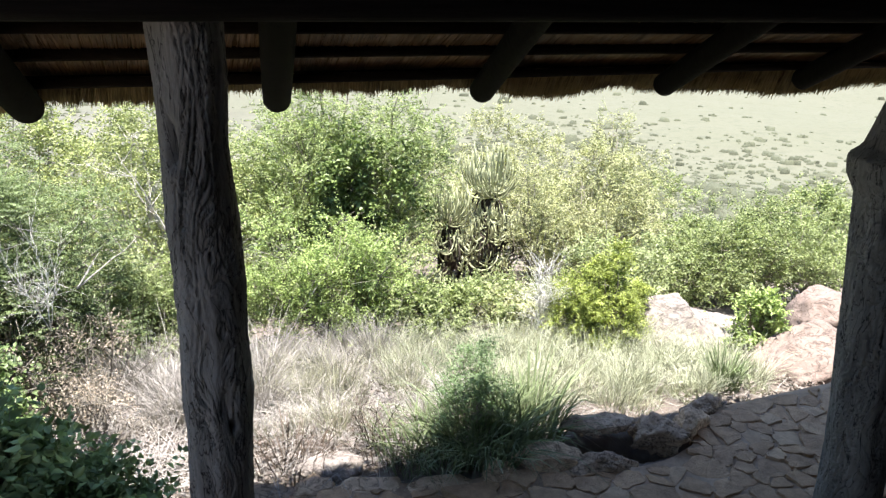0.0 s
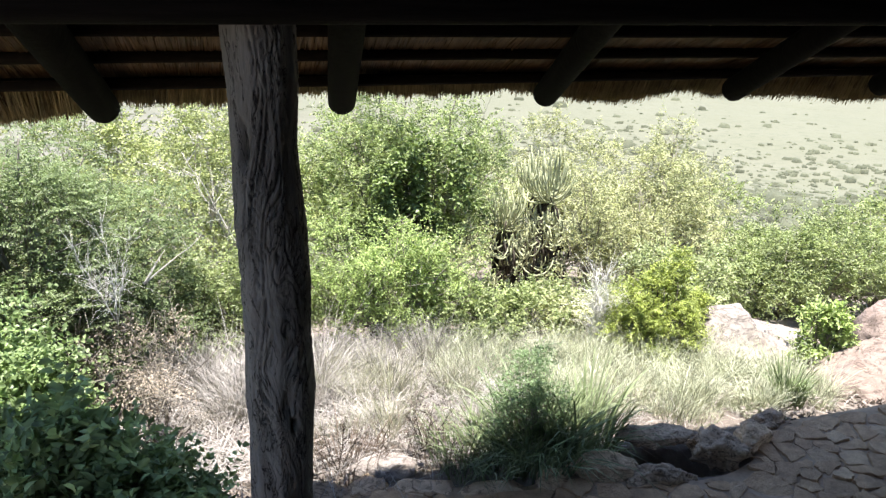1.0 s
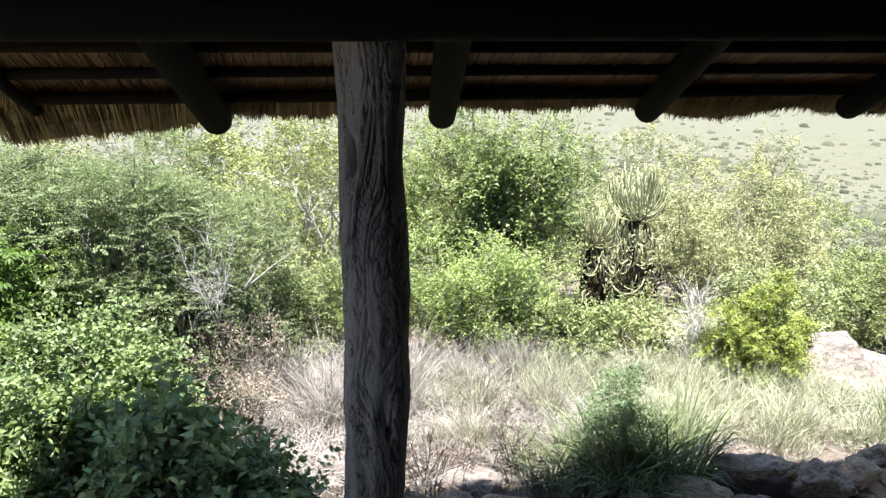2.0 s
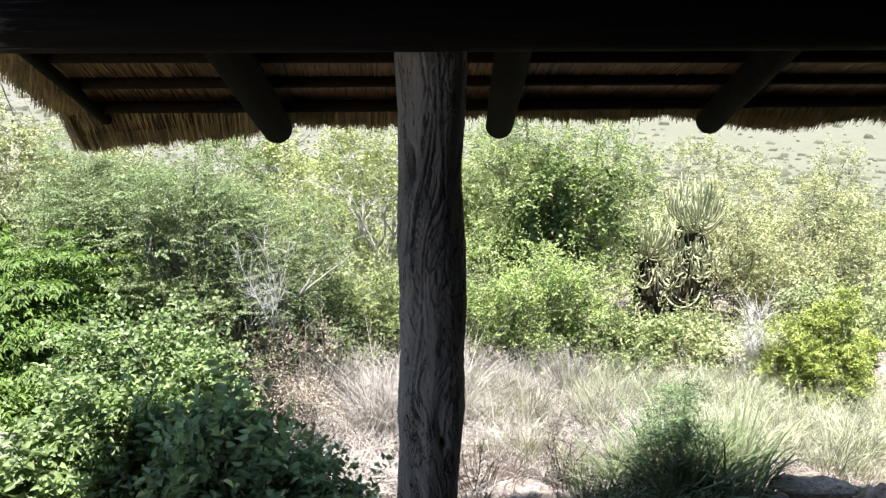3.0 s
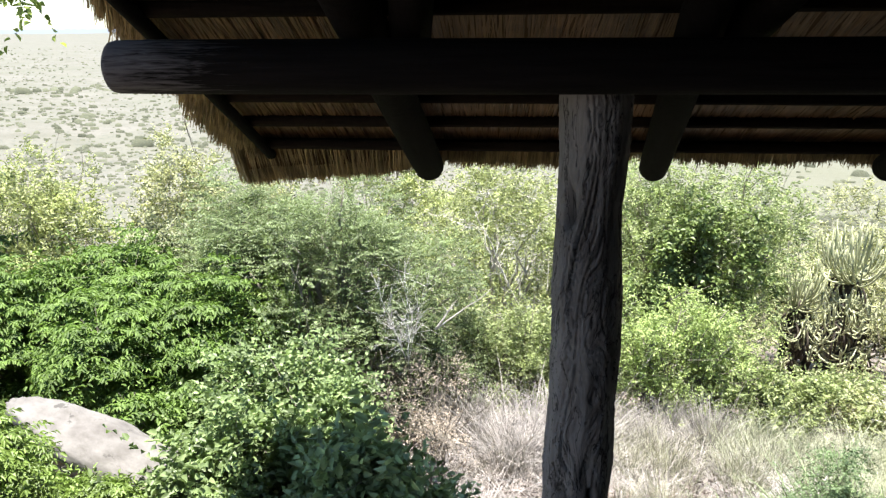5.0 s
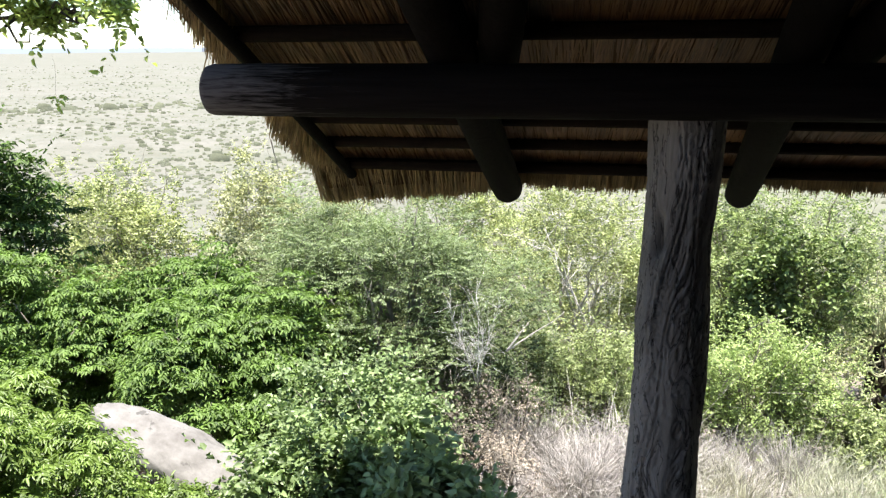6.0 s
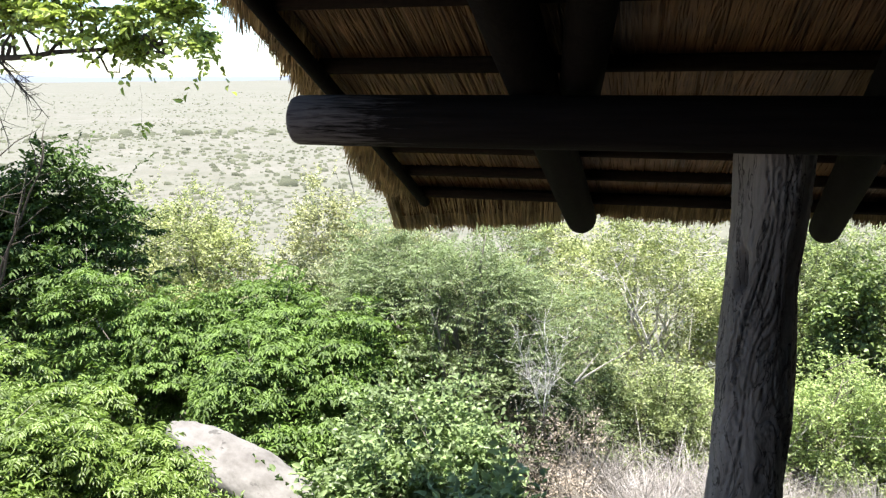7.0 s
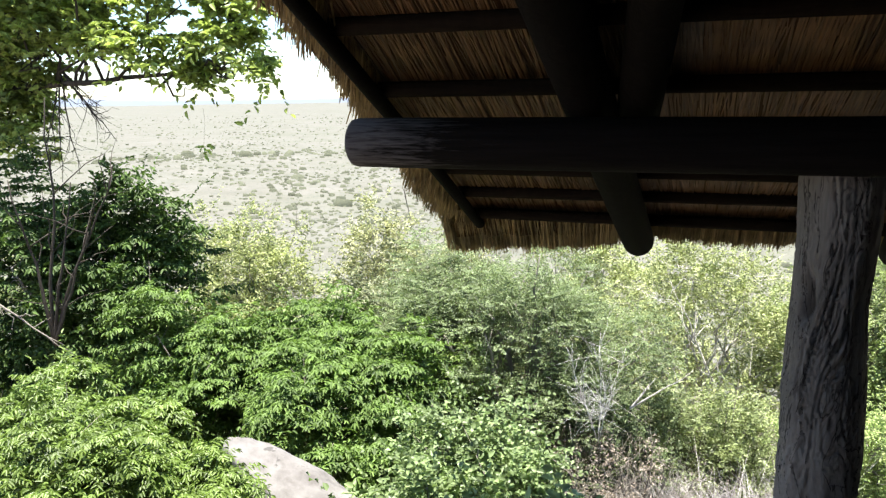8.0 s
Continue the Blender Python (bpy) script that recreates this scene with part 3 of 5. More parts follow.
def build_post(name, label, axis_pts, seed, twist=0.0, holes=()):
    """A gnarled trunk: furrows that wander, ridges and hollows; axis_pts rows of z, x, y, radius."""
    rng = np.random.default_rng(seed)
    a = np.asarray(axis_pts, float)
    rows, cols = 440, 170
    z = np.linspace(a[0, 0], a[-1, 0], rows)
    cx, cy, cr = (np.interp(z, a[:, 0], a[:, i]) for i in (1, 2, 3))
    th = np.linspace(0, 2 * np.pi, cols, endpoint=False)
    verts = np.zeros((rows, cols, 3))
    for i in range(rows):
        for j in range(cols):
            t = th[j] + twist * z[i] + 0.35 * noise.noise(Vector((seed, z[i] * 1.6, math.cos(th[j]) * 0.6)))
            p = Vector((math.cos(t) * 2.2, math.sin(t) * 2.2, z[i] * 1.1 + seed))
            q = Vector((math.cos(t) * 7.0, math.sin(t) * 7.0, z[i] * 1.3 + seed))
            lump = noise.noise(p) * 0.11
            sw = 1.25 * noise.noise(Vector((math.cos(t) * 0.9, math.sin(t) * 0.9 + 4.0, z[i] * 2.1 + seed)))
            q = Vector((math.cos(t + sw) * 6.5, math.sin(t + sw) * 6.5, z[i] * 0.85 + seed))
            fur, fur2, fur3 = abs(noise.noise(q)), abs(noise.noise(q * 2.3)), abs(noise.noise(q * 4.6))
            deep = max(0.0, 0.45 + 0.9 * noise.noise(Vector((math.cos(t) * 1.5, math.sin(t) * 1.5, z[i] * 2.2 - seed))))
            crack = -0.20 * deep * max(0.0, 0.05 - fur) / 0.05 - 0.07 * max(0.0, 0.07 - fur2) / 0.07 - 0.028 * max(0.0, 0.10 - fur3) / 0.10 + 0.03 * noise.noise(q * 0.9)
            crack -= 0.014 * max(0.0, 0.16 - abs(noise.noise(q * 7.5))) / 0.16
            for hz, ha, hs, hd in holes:
                dz, da = (z[i] - hz) / hs, math.remainder(th[j] - ha, 2 * math.pi) * cr[i] / (hs * 0.55)
                crack -= hd * math.exp(-(dz * dz + da * da))
            r = cr[i] * (1 + lump + crack)
            verts[i, j] = (cx[i] + r * math.cos(th[j]), cy[i] + r * math.sin(th[j]), z[i])
    v = verts.reshape(-1, 3)
    i = np.arange(rows - 1)[:, None] * cols
    j = np.arange(cols)[None]
    k = (j + 1) % cols
    f = np.stack([i + j, i + k, i + cols + k, i + cols + j], -1).reshape(-1, 4)
    ob = part(name, mesh_from(name, v, f, True), M_POST)
    return tagged(ob, label, "post")


build_post("post", "gnarled grey tree-trunk post with wavy furrows", [
    (-0.1, -0.255, 2.15, 0.125), (1.2, -0.252, 2.15, 0.118), (1.47, -0.237, 2.15, 0.120), (1.62, -0.235, 2.15, 0.130), (1.85, -0.232, 2.15, 0.116),
    (2.06, -0.23, 2.15, 0.120), (2.27, -0.238, 2.15, 0.118), (2.54, -0.242, 2.15, 0.104), (2.73, -0.235, 2.14, 0.106), (2.98, -0.24, 2.13, 0.112)], 3, 0.0,
           ((1.53, -1.25, 0.022, 0.4), (1.62, -1.45, 0.05, 0.14), (2.52, -2.35, 0.035, 0.34), (2.56, -2.38, 0.04, 0.34), (2.61, -2.42, 0.035, 0.28), (1.55, -2.2, 0.06, 0.1)))
build_post("forked_post", "thick grey forked tree-trunk post beside the stone path", [
    (-0.1, 3.16, 2.15, 0.17), (0.9, 3.09, 2.15, 0.17), (1.4, 3.01, 2.15, 0.175), (1.9, 2.95, 2.15, 0.185), (2.12, 2.93, 2.15, 0.195), (2.22, 2.885, 2.15, 0.215), (2.31, 2.88, 2.15, 0.222),
    (2.36, 2.92, 2.15, 0.195), (2.6, 2.98, 2.15, 0.165), (2.98, 3.1, 2.13, 0.14)], 8, 0.0, ((2.02, -2.5, 0.06, 0.3),))


def box(name, lo, hi, mat, label, cat="wall"):
    bm = bmesh.new()
    bmesh.ops.create_cube(bm, size=1.0)
    for v in bm.verts:
        v.co = [lo[i] + (v.co[i] + 0.5) * (hi[i] - lo[i]) for i in range(3)]
    return tagged(part(name, bm_mesh(name, bm), mat), label, cat, kind="structure")


box("floor", (-1.5, -6.0, 1.25), (FAR_X, 1.1, 1.45), M_FLOOR, "raised plain floor of the shelter", "floor")
box("wall_back", (-1.5, -6.2, -0.1), (FAR_X, -6.0, 4.6), M_WALL, "plain plastered back wall", "wall")
# added out of view: keeps gable light off the roof's underside
box("gable_light_block", (-1.78, -6.0, -0.1), (-1.62, -0.4, 4.6), M_WALL, "unseen plain wall added to block light from the gable side", "wall")
# stands unseen at the right to cut the light on the post's right side
box("end_light_block", (4.5, -6.0, -0.1), (4.7, 1.7, 4.6), M_WALL, "unseen plain wall added to block light from the right", "wall")


# ---- plants ----
def plant(name, label, cat, x, y, height, wx, wy, clumps, n, per, sprig, ll, lw, mat, seed, stems=5, stem_r=0.02, low=0.15, droop=0.2,
          spread=1.0, flat=0.55, bark=None, shell=0.55, lump=0.36, group="", lift=0.0, extra=None, hub=None, fine=False, shoots=2.6, whorls=0, rays=6, pairs=4, reach=0.16, sag=0.35, twigs=0.12):
    """A shrub or small tree: stems that fork into limbs, each limb ending in a lump of leafy shoots."""
    rng = np.random.default_rng(seed)
    size = 0.98 if y > 6 else 1.0
    n, ll, lw = int(n * (0.56 if y > 12 else 0.66 if y > 6 else 0.88)), ll * size, lw * size
    z0 = gz(x, y) - 0.05 + lift
    root = new(name)
    root.location = (x, y, z0)
    tagged(root, label, cat, group)
    lumps, chunks = [], []
    for i in range(clumps):
        a = 2.39996 * i + rng.uniform(-0.4, 0.4)
        q = math.sqrt((i + 0.5) / clumps)
        hz = low + (1 - low) * rng.uniform(0.15, 1.0) * (1 - 0.5 * q * q)
        rr = lump * rng.uniform(0.35, 1.3)
        out = 0.85 * (1 + 0.22 * math.sin(2 * a + seed) + 0.16 * math.sin(5 * a + 2.3 * seed))
        hz *= 1 + 0.16 * math.sin(3 * a + 1.7 * seed) * q + 0.12 * math.sin(7 * a + seed)
        lumps.append((math.cos(a) * q * wx * out, math.sin(a) * q * wy * out, hz * height * 0.86, rr * wx * 0.75, rr * wy * 0.75, rr * height * 0.5))
    if extra:
        lumps = [(a - x, b - y, c - z0, ra, rb, rc) for a, b, c, ra, rb, rc in extra]
    for i, c in enumerate(lumps):
        s = i % stems
        base = np.array([0.12 * wx * math.cos(s * 2.1), 0.12 * wy * math.sin(s * 2.1), 0])
        if hub:
            bx = min(max(c[0] + x - 0.3, hub[0][0]), hub[1][0])
            base = np.array([bx - x, hub[0][1] - y, hub[0][2] + (hub[1][2] - hub[0][2]) * (bx - hub[0][0]) / (hub[1][0] - hub[0][0]) - z0])
        end = np.array(c[:3])
        t = np.linspace(0, 1, 7)[:, None]
        p = base * (1 - t) + end * t
        if not hub:
            p[:, 2] = end[2] * t[:, 0] ** 0.75
        p = p + 0.04 * height * rng.normal(size=p.shape) * (t * (1 - t) * 2)
        r = stem_r * (1 - 0.8 * t[:, 0]) * rng.uniform(0.7, 1.1)
        chunks.append(tube(p, r, 6))
    if hub:
        a, b = np.array(hub[0]) - (x, y, z0), np.array(hub[1]) - (x, y, z0)
        t = np.linspace(0, 1, 12)[:, None]
        p = a + (b - a) * t + 0.014 * rng.normal(size=(12, 3))
        chunks.append(tube(p, 0.042 * (1 - 0.65 * t[:, 0]), 10))
        chunks.append(tube(np.array([(0, 0, 0), (0.05, 0, 0.5 * a[2]), a]), np.array([0.13, 0.1, 0.06]), 10))
    v, f = join(chunks)
    wood = part("trunk" if stem_r > 0.03 else "branchwork", mesh_from("stems", v, f, True), bark or M_BARK, root)
    if stem_r <= 0.03:
        wood["kind"] = "stuff"
    bunch = 14
    o, d = crown_points(rng, lumps, max(1, n // bunch), shell)
    o, d = np.repeat(o, bunch, 0), np.repeat(d, bunch, 0)
    o = o + rng.normal(size=o.shape) * sprig * 0.34
    d = unit(d + 0.6 * rng.normal(size=d.shape))
    crown = [sprigs(rng, o, d, per, sprig, ll, lw, droop, spread, flat, fine)]
    if shoots:
        o, d = crown_points(rng, lumps, max(6, n // 34), 0.8)
        d = unit(d + np.array([0, 0, 0.9]) + 0.35 * rng.normal(size=d.shape))
        crown.append(sprigs(rng, o, d, per * 2, sprig * shoots, ll * 0.9, lw * 0.9, droop * 0.8, spread, flat, fine))
    if whorls:
        o, d = crown_points(rng, lumps, whorls, 0.82)
        crown.append(rosettes(rng, o, d, rays, reach, pairs, ll, lw, sag, fine))
    v, f = join(crown)
    part("crown", mesh_from("crown", v, f), mat, root)
    if twigs:
        # bare twigs among the leaves
        o, d = crown_points(rng, lumps, max(8, int(n * twigs)), 0.45)
        ln = sprig * rng.uniform(0.8, 2.4, len(o))
        d = unit(d + np.array([0, 0, 0.2]) + 0.6 * rng.normal(size=d.shape))
        v, f = reeds(rng, o - d * ln[:, None] * 0.5, d, ln, 0.0018 + 0.00022 * y, 0.35)
        part("brushwood", mesh_from("brushwood", v, f), bark or M_BARK, root)["kind"] = "stuff"
    return root


# ---- far savanna shrubs ----
def build_savanna():
    rng = np.random.default_rng(71)
    n = 34000
    r = 40 * np.exp(rng.random(n * 4) ** 0.9 * math.log(2200 / 40))
    a = rng.uniform(-1.25, 1.1, n * 4)
    x, y = r * np.sin(a), r * np.cos(a)
    keep = (0.5 * np.sin(x / 53 + 2 * np.sin(y / 71)) + 0.5 * np.sin(y / 37 + 1.3 * np.sin(x / 61)) + rng.normal(size=n * 4)) > -0.1
    x, y, r = x[keep][:n], y[keep][:n], r[keep][:n]
    w = 0.52 * rng.lognormal(-0.40, 0.45, len(x)) * np.clip(r / 130, 0.9, 3.0)
    # a thicker belt of larger shrubs on the near flats
    m = 2600
    rb, ab = 75 + 210 * rng.random(m) ** 0.8, rng.uniform(-1.25, 1.15, m)
    x, y, r = np.concatenate([x, rb * np.sin(ab)]), np.concatenate([y, rb * np.cos(ab)]), np.concatenate([r, np.full(m, 100.0)])
    w = np.concatenate([w, rng.lognormal(-0.12, 0.45, m) * np.where(ab > 0.1, 0.95, 0.5)])
    # crowded scrub low on the grassy rise
    m = 900
    rb, ab = 105 + 110 * rng.random(m) ** 1.2, rng.uniform(0.12, 1.1, m)
    x, y, r = np.concatenate([x, rb * np.sin(ab)]), np.concatenate([y, rb * np.cos(ab)]), np.concatenate([r, rb])
    w = np.concatenate([w, rng.lognormal(-0.1, 0.45, m)])
    # a line of taller scrub across the plain
    m = 420
    rb, ab = 770 + 32 * rng.normal(size=m), rng.uniform(-1.25, 0.1, m)
    x, y, r = np.concatenate([x, rb * np.sin(ab)]), np.concatenate([y, rb * np.cos(ab)]), np.concatenate([r, rb])
    w = np.concatenate([w, rng.lognormal(1.0, 0.4, m)])
    # the grassy rise beyond the candelabra plant is almost bare higher up
    b, d = np.arctan2(x, y), np.hypot(x, y)
    bare = np.clip((b + 0.15) / 0.2, 0, 1) * np.clip((d - 195) / 80, 0, 0.92)
    keep = rng.random(len(x)) > bare
    x, y, r, w = x[keep], y[keep], r[keep], w[keep]
    # a near shrub is a low huddle of lumps, a far one a single lump
    many = np.where(r < 220, rng.integers(1, 4, len(x)), 1)
    k = np.repeat(np.arange(len(x)), many)
    near = r[k] < 220
    x = x[k] + near * w[k] * rng.normal(size=len(k)) * 0.8
    y = y[k] + near * w[k] * rng.normal(size=len(k)) * 0.7
    w = w[k] * np.where(near, rng.uniform(0.45, 0.95, len(k)), 1.0)
    n = len(x)
    g = 2 * np.pi * np.arange(5) / 5
    bv = np.concatenate([np.stack([np.cos(g), np.sin(g), np.full(5, -0.3)], -1), np.stack([0.72 * np.cos(g + 0.6), 0.72 * np.sin(g + 0.6), np.array([0.55, 0.8, 0.6, 0.85, 0.7])], -1)])
    bf = np.array([t for q in range(5) for t in ((q, (q + 1) % 5, 5 + q), ((q + 1) % 5, 5 + (q + 1) % 5, 5 + q))] + [(5, 6, 7), (5, 7, 8), (5, 8, 9)])
    size = w[:, None] * np.stack([rng.uniform(0.8, 1.5, n), rng.uniform(0.7, 1.3, n), rng.uniform(0.55, 1.0, n)], -1)
    c = np.stack([x, y, ground(x, y)], -1)
    v = c[:, None] + bv[None] * size[:, None] * rng.uniform(0.75, 1.25, (n, len(bv), 1))
    f = (np.arange(n)[:, None, None] * len(bv) + bf[None]).reshape(-1, 3)
    v = v.reshape(-1, 3)
    ob = part("savanna_shrubs", mesh_from("savanna_shrubs", v, f, True), L_FAR)
    tagged(ob, "grey-green shrubs scattered over the pale plain", "shrubs", kind="stuff")


# grey-green lightened in the base colour for the haze over the plain
L_FAR = leaf_material("leaf_hazed_shrub", (0.085, 0.094, 0.062), (0.165, 0.175, 0.118), 0.25, 0.9)
build_savanna()


def build_haze_ridge():
    """Low ridges added at the edge of the plain, coloured as the horizon's blue haze."""
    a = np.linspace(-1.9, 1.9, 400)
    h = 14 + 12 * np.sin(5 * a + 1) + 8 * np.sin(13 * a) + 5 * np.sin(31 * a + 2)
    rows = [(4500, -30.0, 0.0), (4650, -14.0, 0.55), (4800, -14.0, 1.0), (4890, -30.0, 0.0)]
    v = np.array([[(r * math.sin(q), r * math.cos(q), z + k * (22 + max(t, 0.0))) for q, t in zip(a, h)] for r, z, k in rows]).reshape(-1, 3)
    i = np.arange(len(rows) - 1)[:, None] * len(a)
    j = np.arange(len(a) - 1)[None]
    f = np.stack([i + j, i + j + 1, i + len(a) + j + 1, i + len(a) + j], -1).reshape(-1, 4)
    tagged(part("horizon_haze_ridge", mesh_from("horizon_haze_ridge", v, f, True), M_HAZE), "low ridge coloured pale blue as haze along the far horizon", "hills", kind="structure")


build_haze_ridge()


# ---- rocks ----
def rock(name, label, loc, size, seed, turn=0.0, tilt=0.0, mat=None, rough=0.22, facet=0.60, pit=0.0, cuts=()):
    rr = random.Random(int(seed * 10))
    planes = []
    for i in range(15):
        n = Vector((rr.gauss(0, 1), rr.gauss(0, 1), rr.gauss(0, 1))).normalized()
        planes.append((n, rr.uniform(facet, 0.97)))
    for nx, ny, nz, d in cuts:
        planes.append((Vector((nx, ny, nz)).normalized(), d))
    bm = bmesh.new()
    bmesh.ops.create_icosphere(bm, subdivisions=6 if max(size) > 0.9 else 5, radius=1.0)
    off = Vector((seed, 0.37 * seed, 1.9 * seed))
    for v in bm.verts:
        p = v.co.copy()
        w = p + 0.10 * Vector((noise.noise(p * 2.2 + off), noise.noise(p * 2.2 - off), noise.noise(p * 2.2 + 2 * off)))
        w.normalize()
        near = min(min(d / max(w.dot(n), 1e-3) for n, d in planes), 1.05)
        q = Vector((p.x * size[0], p.y * size[1], p.z * size[2])) / max(size[0], 0.2)
        fine = noise.fractal(q * 5 + off, 0.7, 2.1, 7)
        k = near * (1 + rough * 0.26 * noise.noise(p * 1.7 + off) + rough * 0.34 * fine)
        # cracks, and ledges worn along the bedding
        crack = abs(noise.noise(Vector((q.x * 2.0, q.y * 2.0, q.z * 4.5)) + off))
        k -= 0.03 * max(0.0, 0.03 - crack) / 0.03
        k += 0.012 * math.floor(2.0 * noise.noise(Vector((q.x * 1.5, q.y * 1.5, q.z * 7.0)) - off))
        v.co = Vector((p.x * k * size[0], p.y * k * size[1], p.z * k * size[2]))
        if pit:
            g = v.co * 9 + off
            v.co += p * pit * (noise.fractal(g, 0.75, 2.1, 6) + 1.4 * abs(noise.noise(g * 0.6)) - 0.5)
    ob = part(name, bm_mesh(name, bm, True), mat or M_ROCK)
    ob.matrix_world = pose(*loc, 0, tilt, turn)
    return tagged(ob, label, "rock")


rock("boulder", "long pale weathered boulder with orange stains", (-2.66, 3.32, 0.735), (0.75, 0.21, 0.145), 2.0, -4, 23, M_BOULDER, 0.16, 0.9, 0.010, ((0, -0.5, 1, 0.9),))
rock("bedded_rock", "dark stained rock bedded under the pale boulder", (-2.72, 3.40, 0.42), (0.52, 0.17, 0.30), 3.0, -4, 20, M_DARKROCK, 0.25, 0.8, 0.015)
rock("pale_rock", "low pale pinkish rock lying in dry grass", (4.30, 5.10, -0.50), (1.0, 0.50, 0.42), 5.0, 8, 6, None, 0.12, 0.8, 0.0, ((0.1, -0.2, 1, 0.75),))
rock("pale_rock", "pale block rising from the low rock", (4.14, 5.12, -0.38), (0.60, 0.40, 0.56), 6.0, 0, 3, None, 0.12, 0.88, 0.0, ((0.05, -0.15, 1, 0.8), (-1, -0.2, 0.9, 0.62), (1, -0.2, 0.9, 0.64), (-0.1, -1, 1.0, 0.62)))
rock("pink_rock", "cracked pink rock beside the sunlit path", (4.98, 4.18, -0.36), (0.80, 0.46, 0.44), 9.0, 10, -6, M_PINK, 0.16, 0.8, 0.0, ((0.0, -0.2, 1, 0.78), (-0.3, -1, -0.1, 0.7), (-1, -0.3, 0.5, 0.78)))
rock("pink_rock", "cracked pale rock behind the path", (6.08, 4.9, -0.46), (0.55, 0.5, 0.55), 12.0, 30, 0, M_PINK, 0.16, 0.72)
rock("edge_rock", "rough flat slab edging the path over a dark hollow", (2.30, 3.50, 0.10), (0.30, 0.13, 0.05), 15.0, -8, 1, M_DARKROCK, 0.40, 0.72, 0.012)
rock("edge_rock", "rough rounded rock carrying the slab", (2.72, 3.32, 0.03), (0.22, 0.17, 0.13), 16.0, -20, 6, M_DARKROCK, 0.40, 0.7, 0.02)
rock("edge_rock", "low rough rock at the path's edge", (2.17, 3.17, -0.02), (0.27, 0.11, 0.10), 18.0, -12, 4, M_DARKROCK, 0.40, 0.7, 0.02)
for kx, ky, kz, kw, kd, kh, ks, kt in ((0.30, 3.53, -0.02, 0.20, 0.13, 0.075, 17.5, 8), (0.68, 3.44, -0.02, 0.24, 0.13, 0.07, 19.5, -12), (1.10, 3.33, -0.02, 0.23, 0.12, 0.07, 20.5, -6),
                                       (1.47, 3.32, -0.01, 0.14, 0.15, 0.11, 23.5, 30), (1.83, 3.32, 0.01, 0.27, 0.13, 0.12, 25.5, -10)):
    rock("rim_stone", "rough brown stone set along the path's rim", (kx, ky, kz), (kw, kd, kh), ks, kt, 3, M_RIM, 0.22, 0.62, 0.006, ((0, -0.4, 1, 0.7), (0, -1, 0.5, 0.7)))
rock("edge_rock", "leaning flat stone at the path's edge", (3.02, 3.38, 0.01), (0.17, 0.14, 0.13), 21.0, 20, 14, M_RIM, 0.25, 0.62, 0.008)
rock("edge_rock", "dark earthy lump beside the leaning stone", (3.28, 3.56, -0.03), (0.20, 0.11, 0.10), 22.0, 10, 0, M_DARKROCK, 0.4, 0.75, 0.02)
rock("small_rock", "small pale rock in the litter by the post", (0.44, 3.69, -0.04), (0.23, 0.13, 0.15), 24.0, 0, 0, M_ROCK, 0.16, 0.7, 0.0, ((0, -0.3, 1, 0.72),))
rock("edge_rock", "flat dark rock at the end of the path", (-0.1, 3.50, -0.02), (0.3, 0.15, 0.09), 27.0, 5, 0, M_DARKROCK, 0.3)


# ---- stone path ----
SQUASH = np.array((0.8, 1.3))


def path_edge(x):
    return float(np.interp(x, [-0.4, 0.3, 0.6, 1.25, 1.85, 2.1, 2.4, 2.65, 2.9, 3.15, 3.5, 4.3, 5.2, 7.0], [3.35, 3.5, 3.42, 3.26, 3.30, 3.16, 3.05, 3.06, 3.15, 3.42, 3.50, 3.52, 3.52, 3.52]))


def clip_poly(poly, p, n):
    """Keep the side of the line through p with inward normal n."""
    out = []
    for i, a in enumerate(poly):
        b = poly[(i + 1) % len(poly)]
        da, db = (a - p) @ n, (b - p) @ n
        if da >= 0:
            out.append(a)
        if da * db < 0:
            out.append(a + (b - a) * (da / (da - db)))
    return out


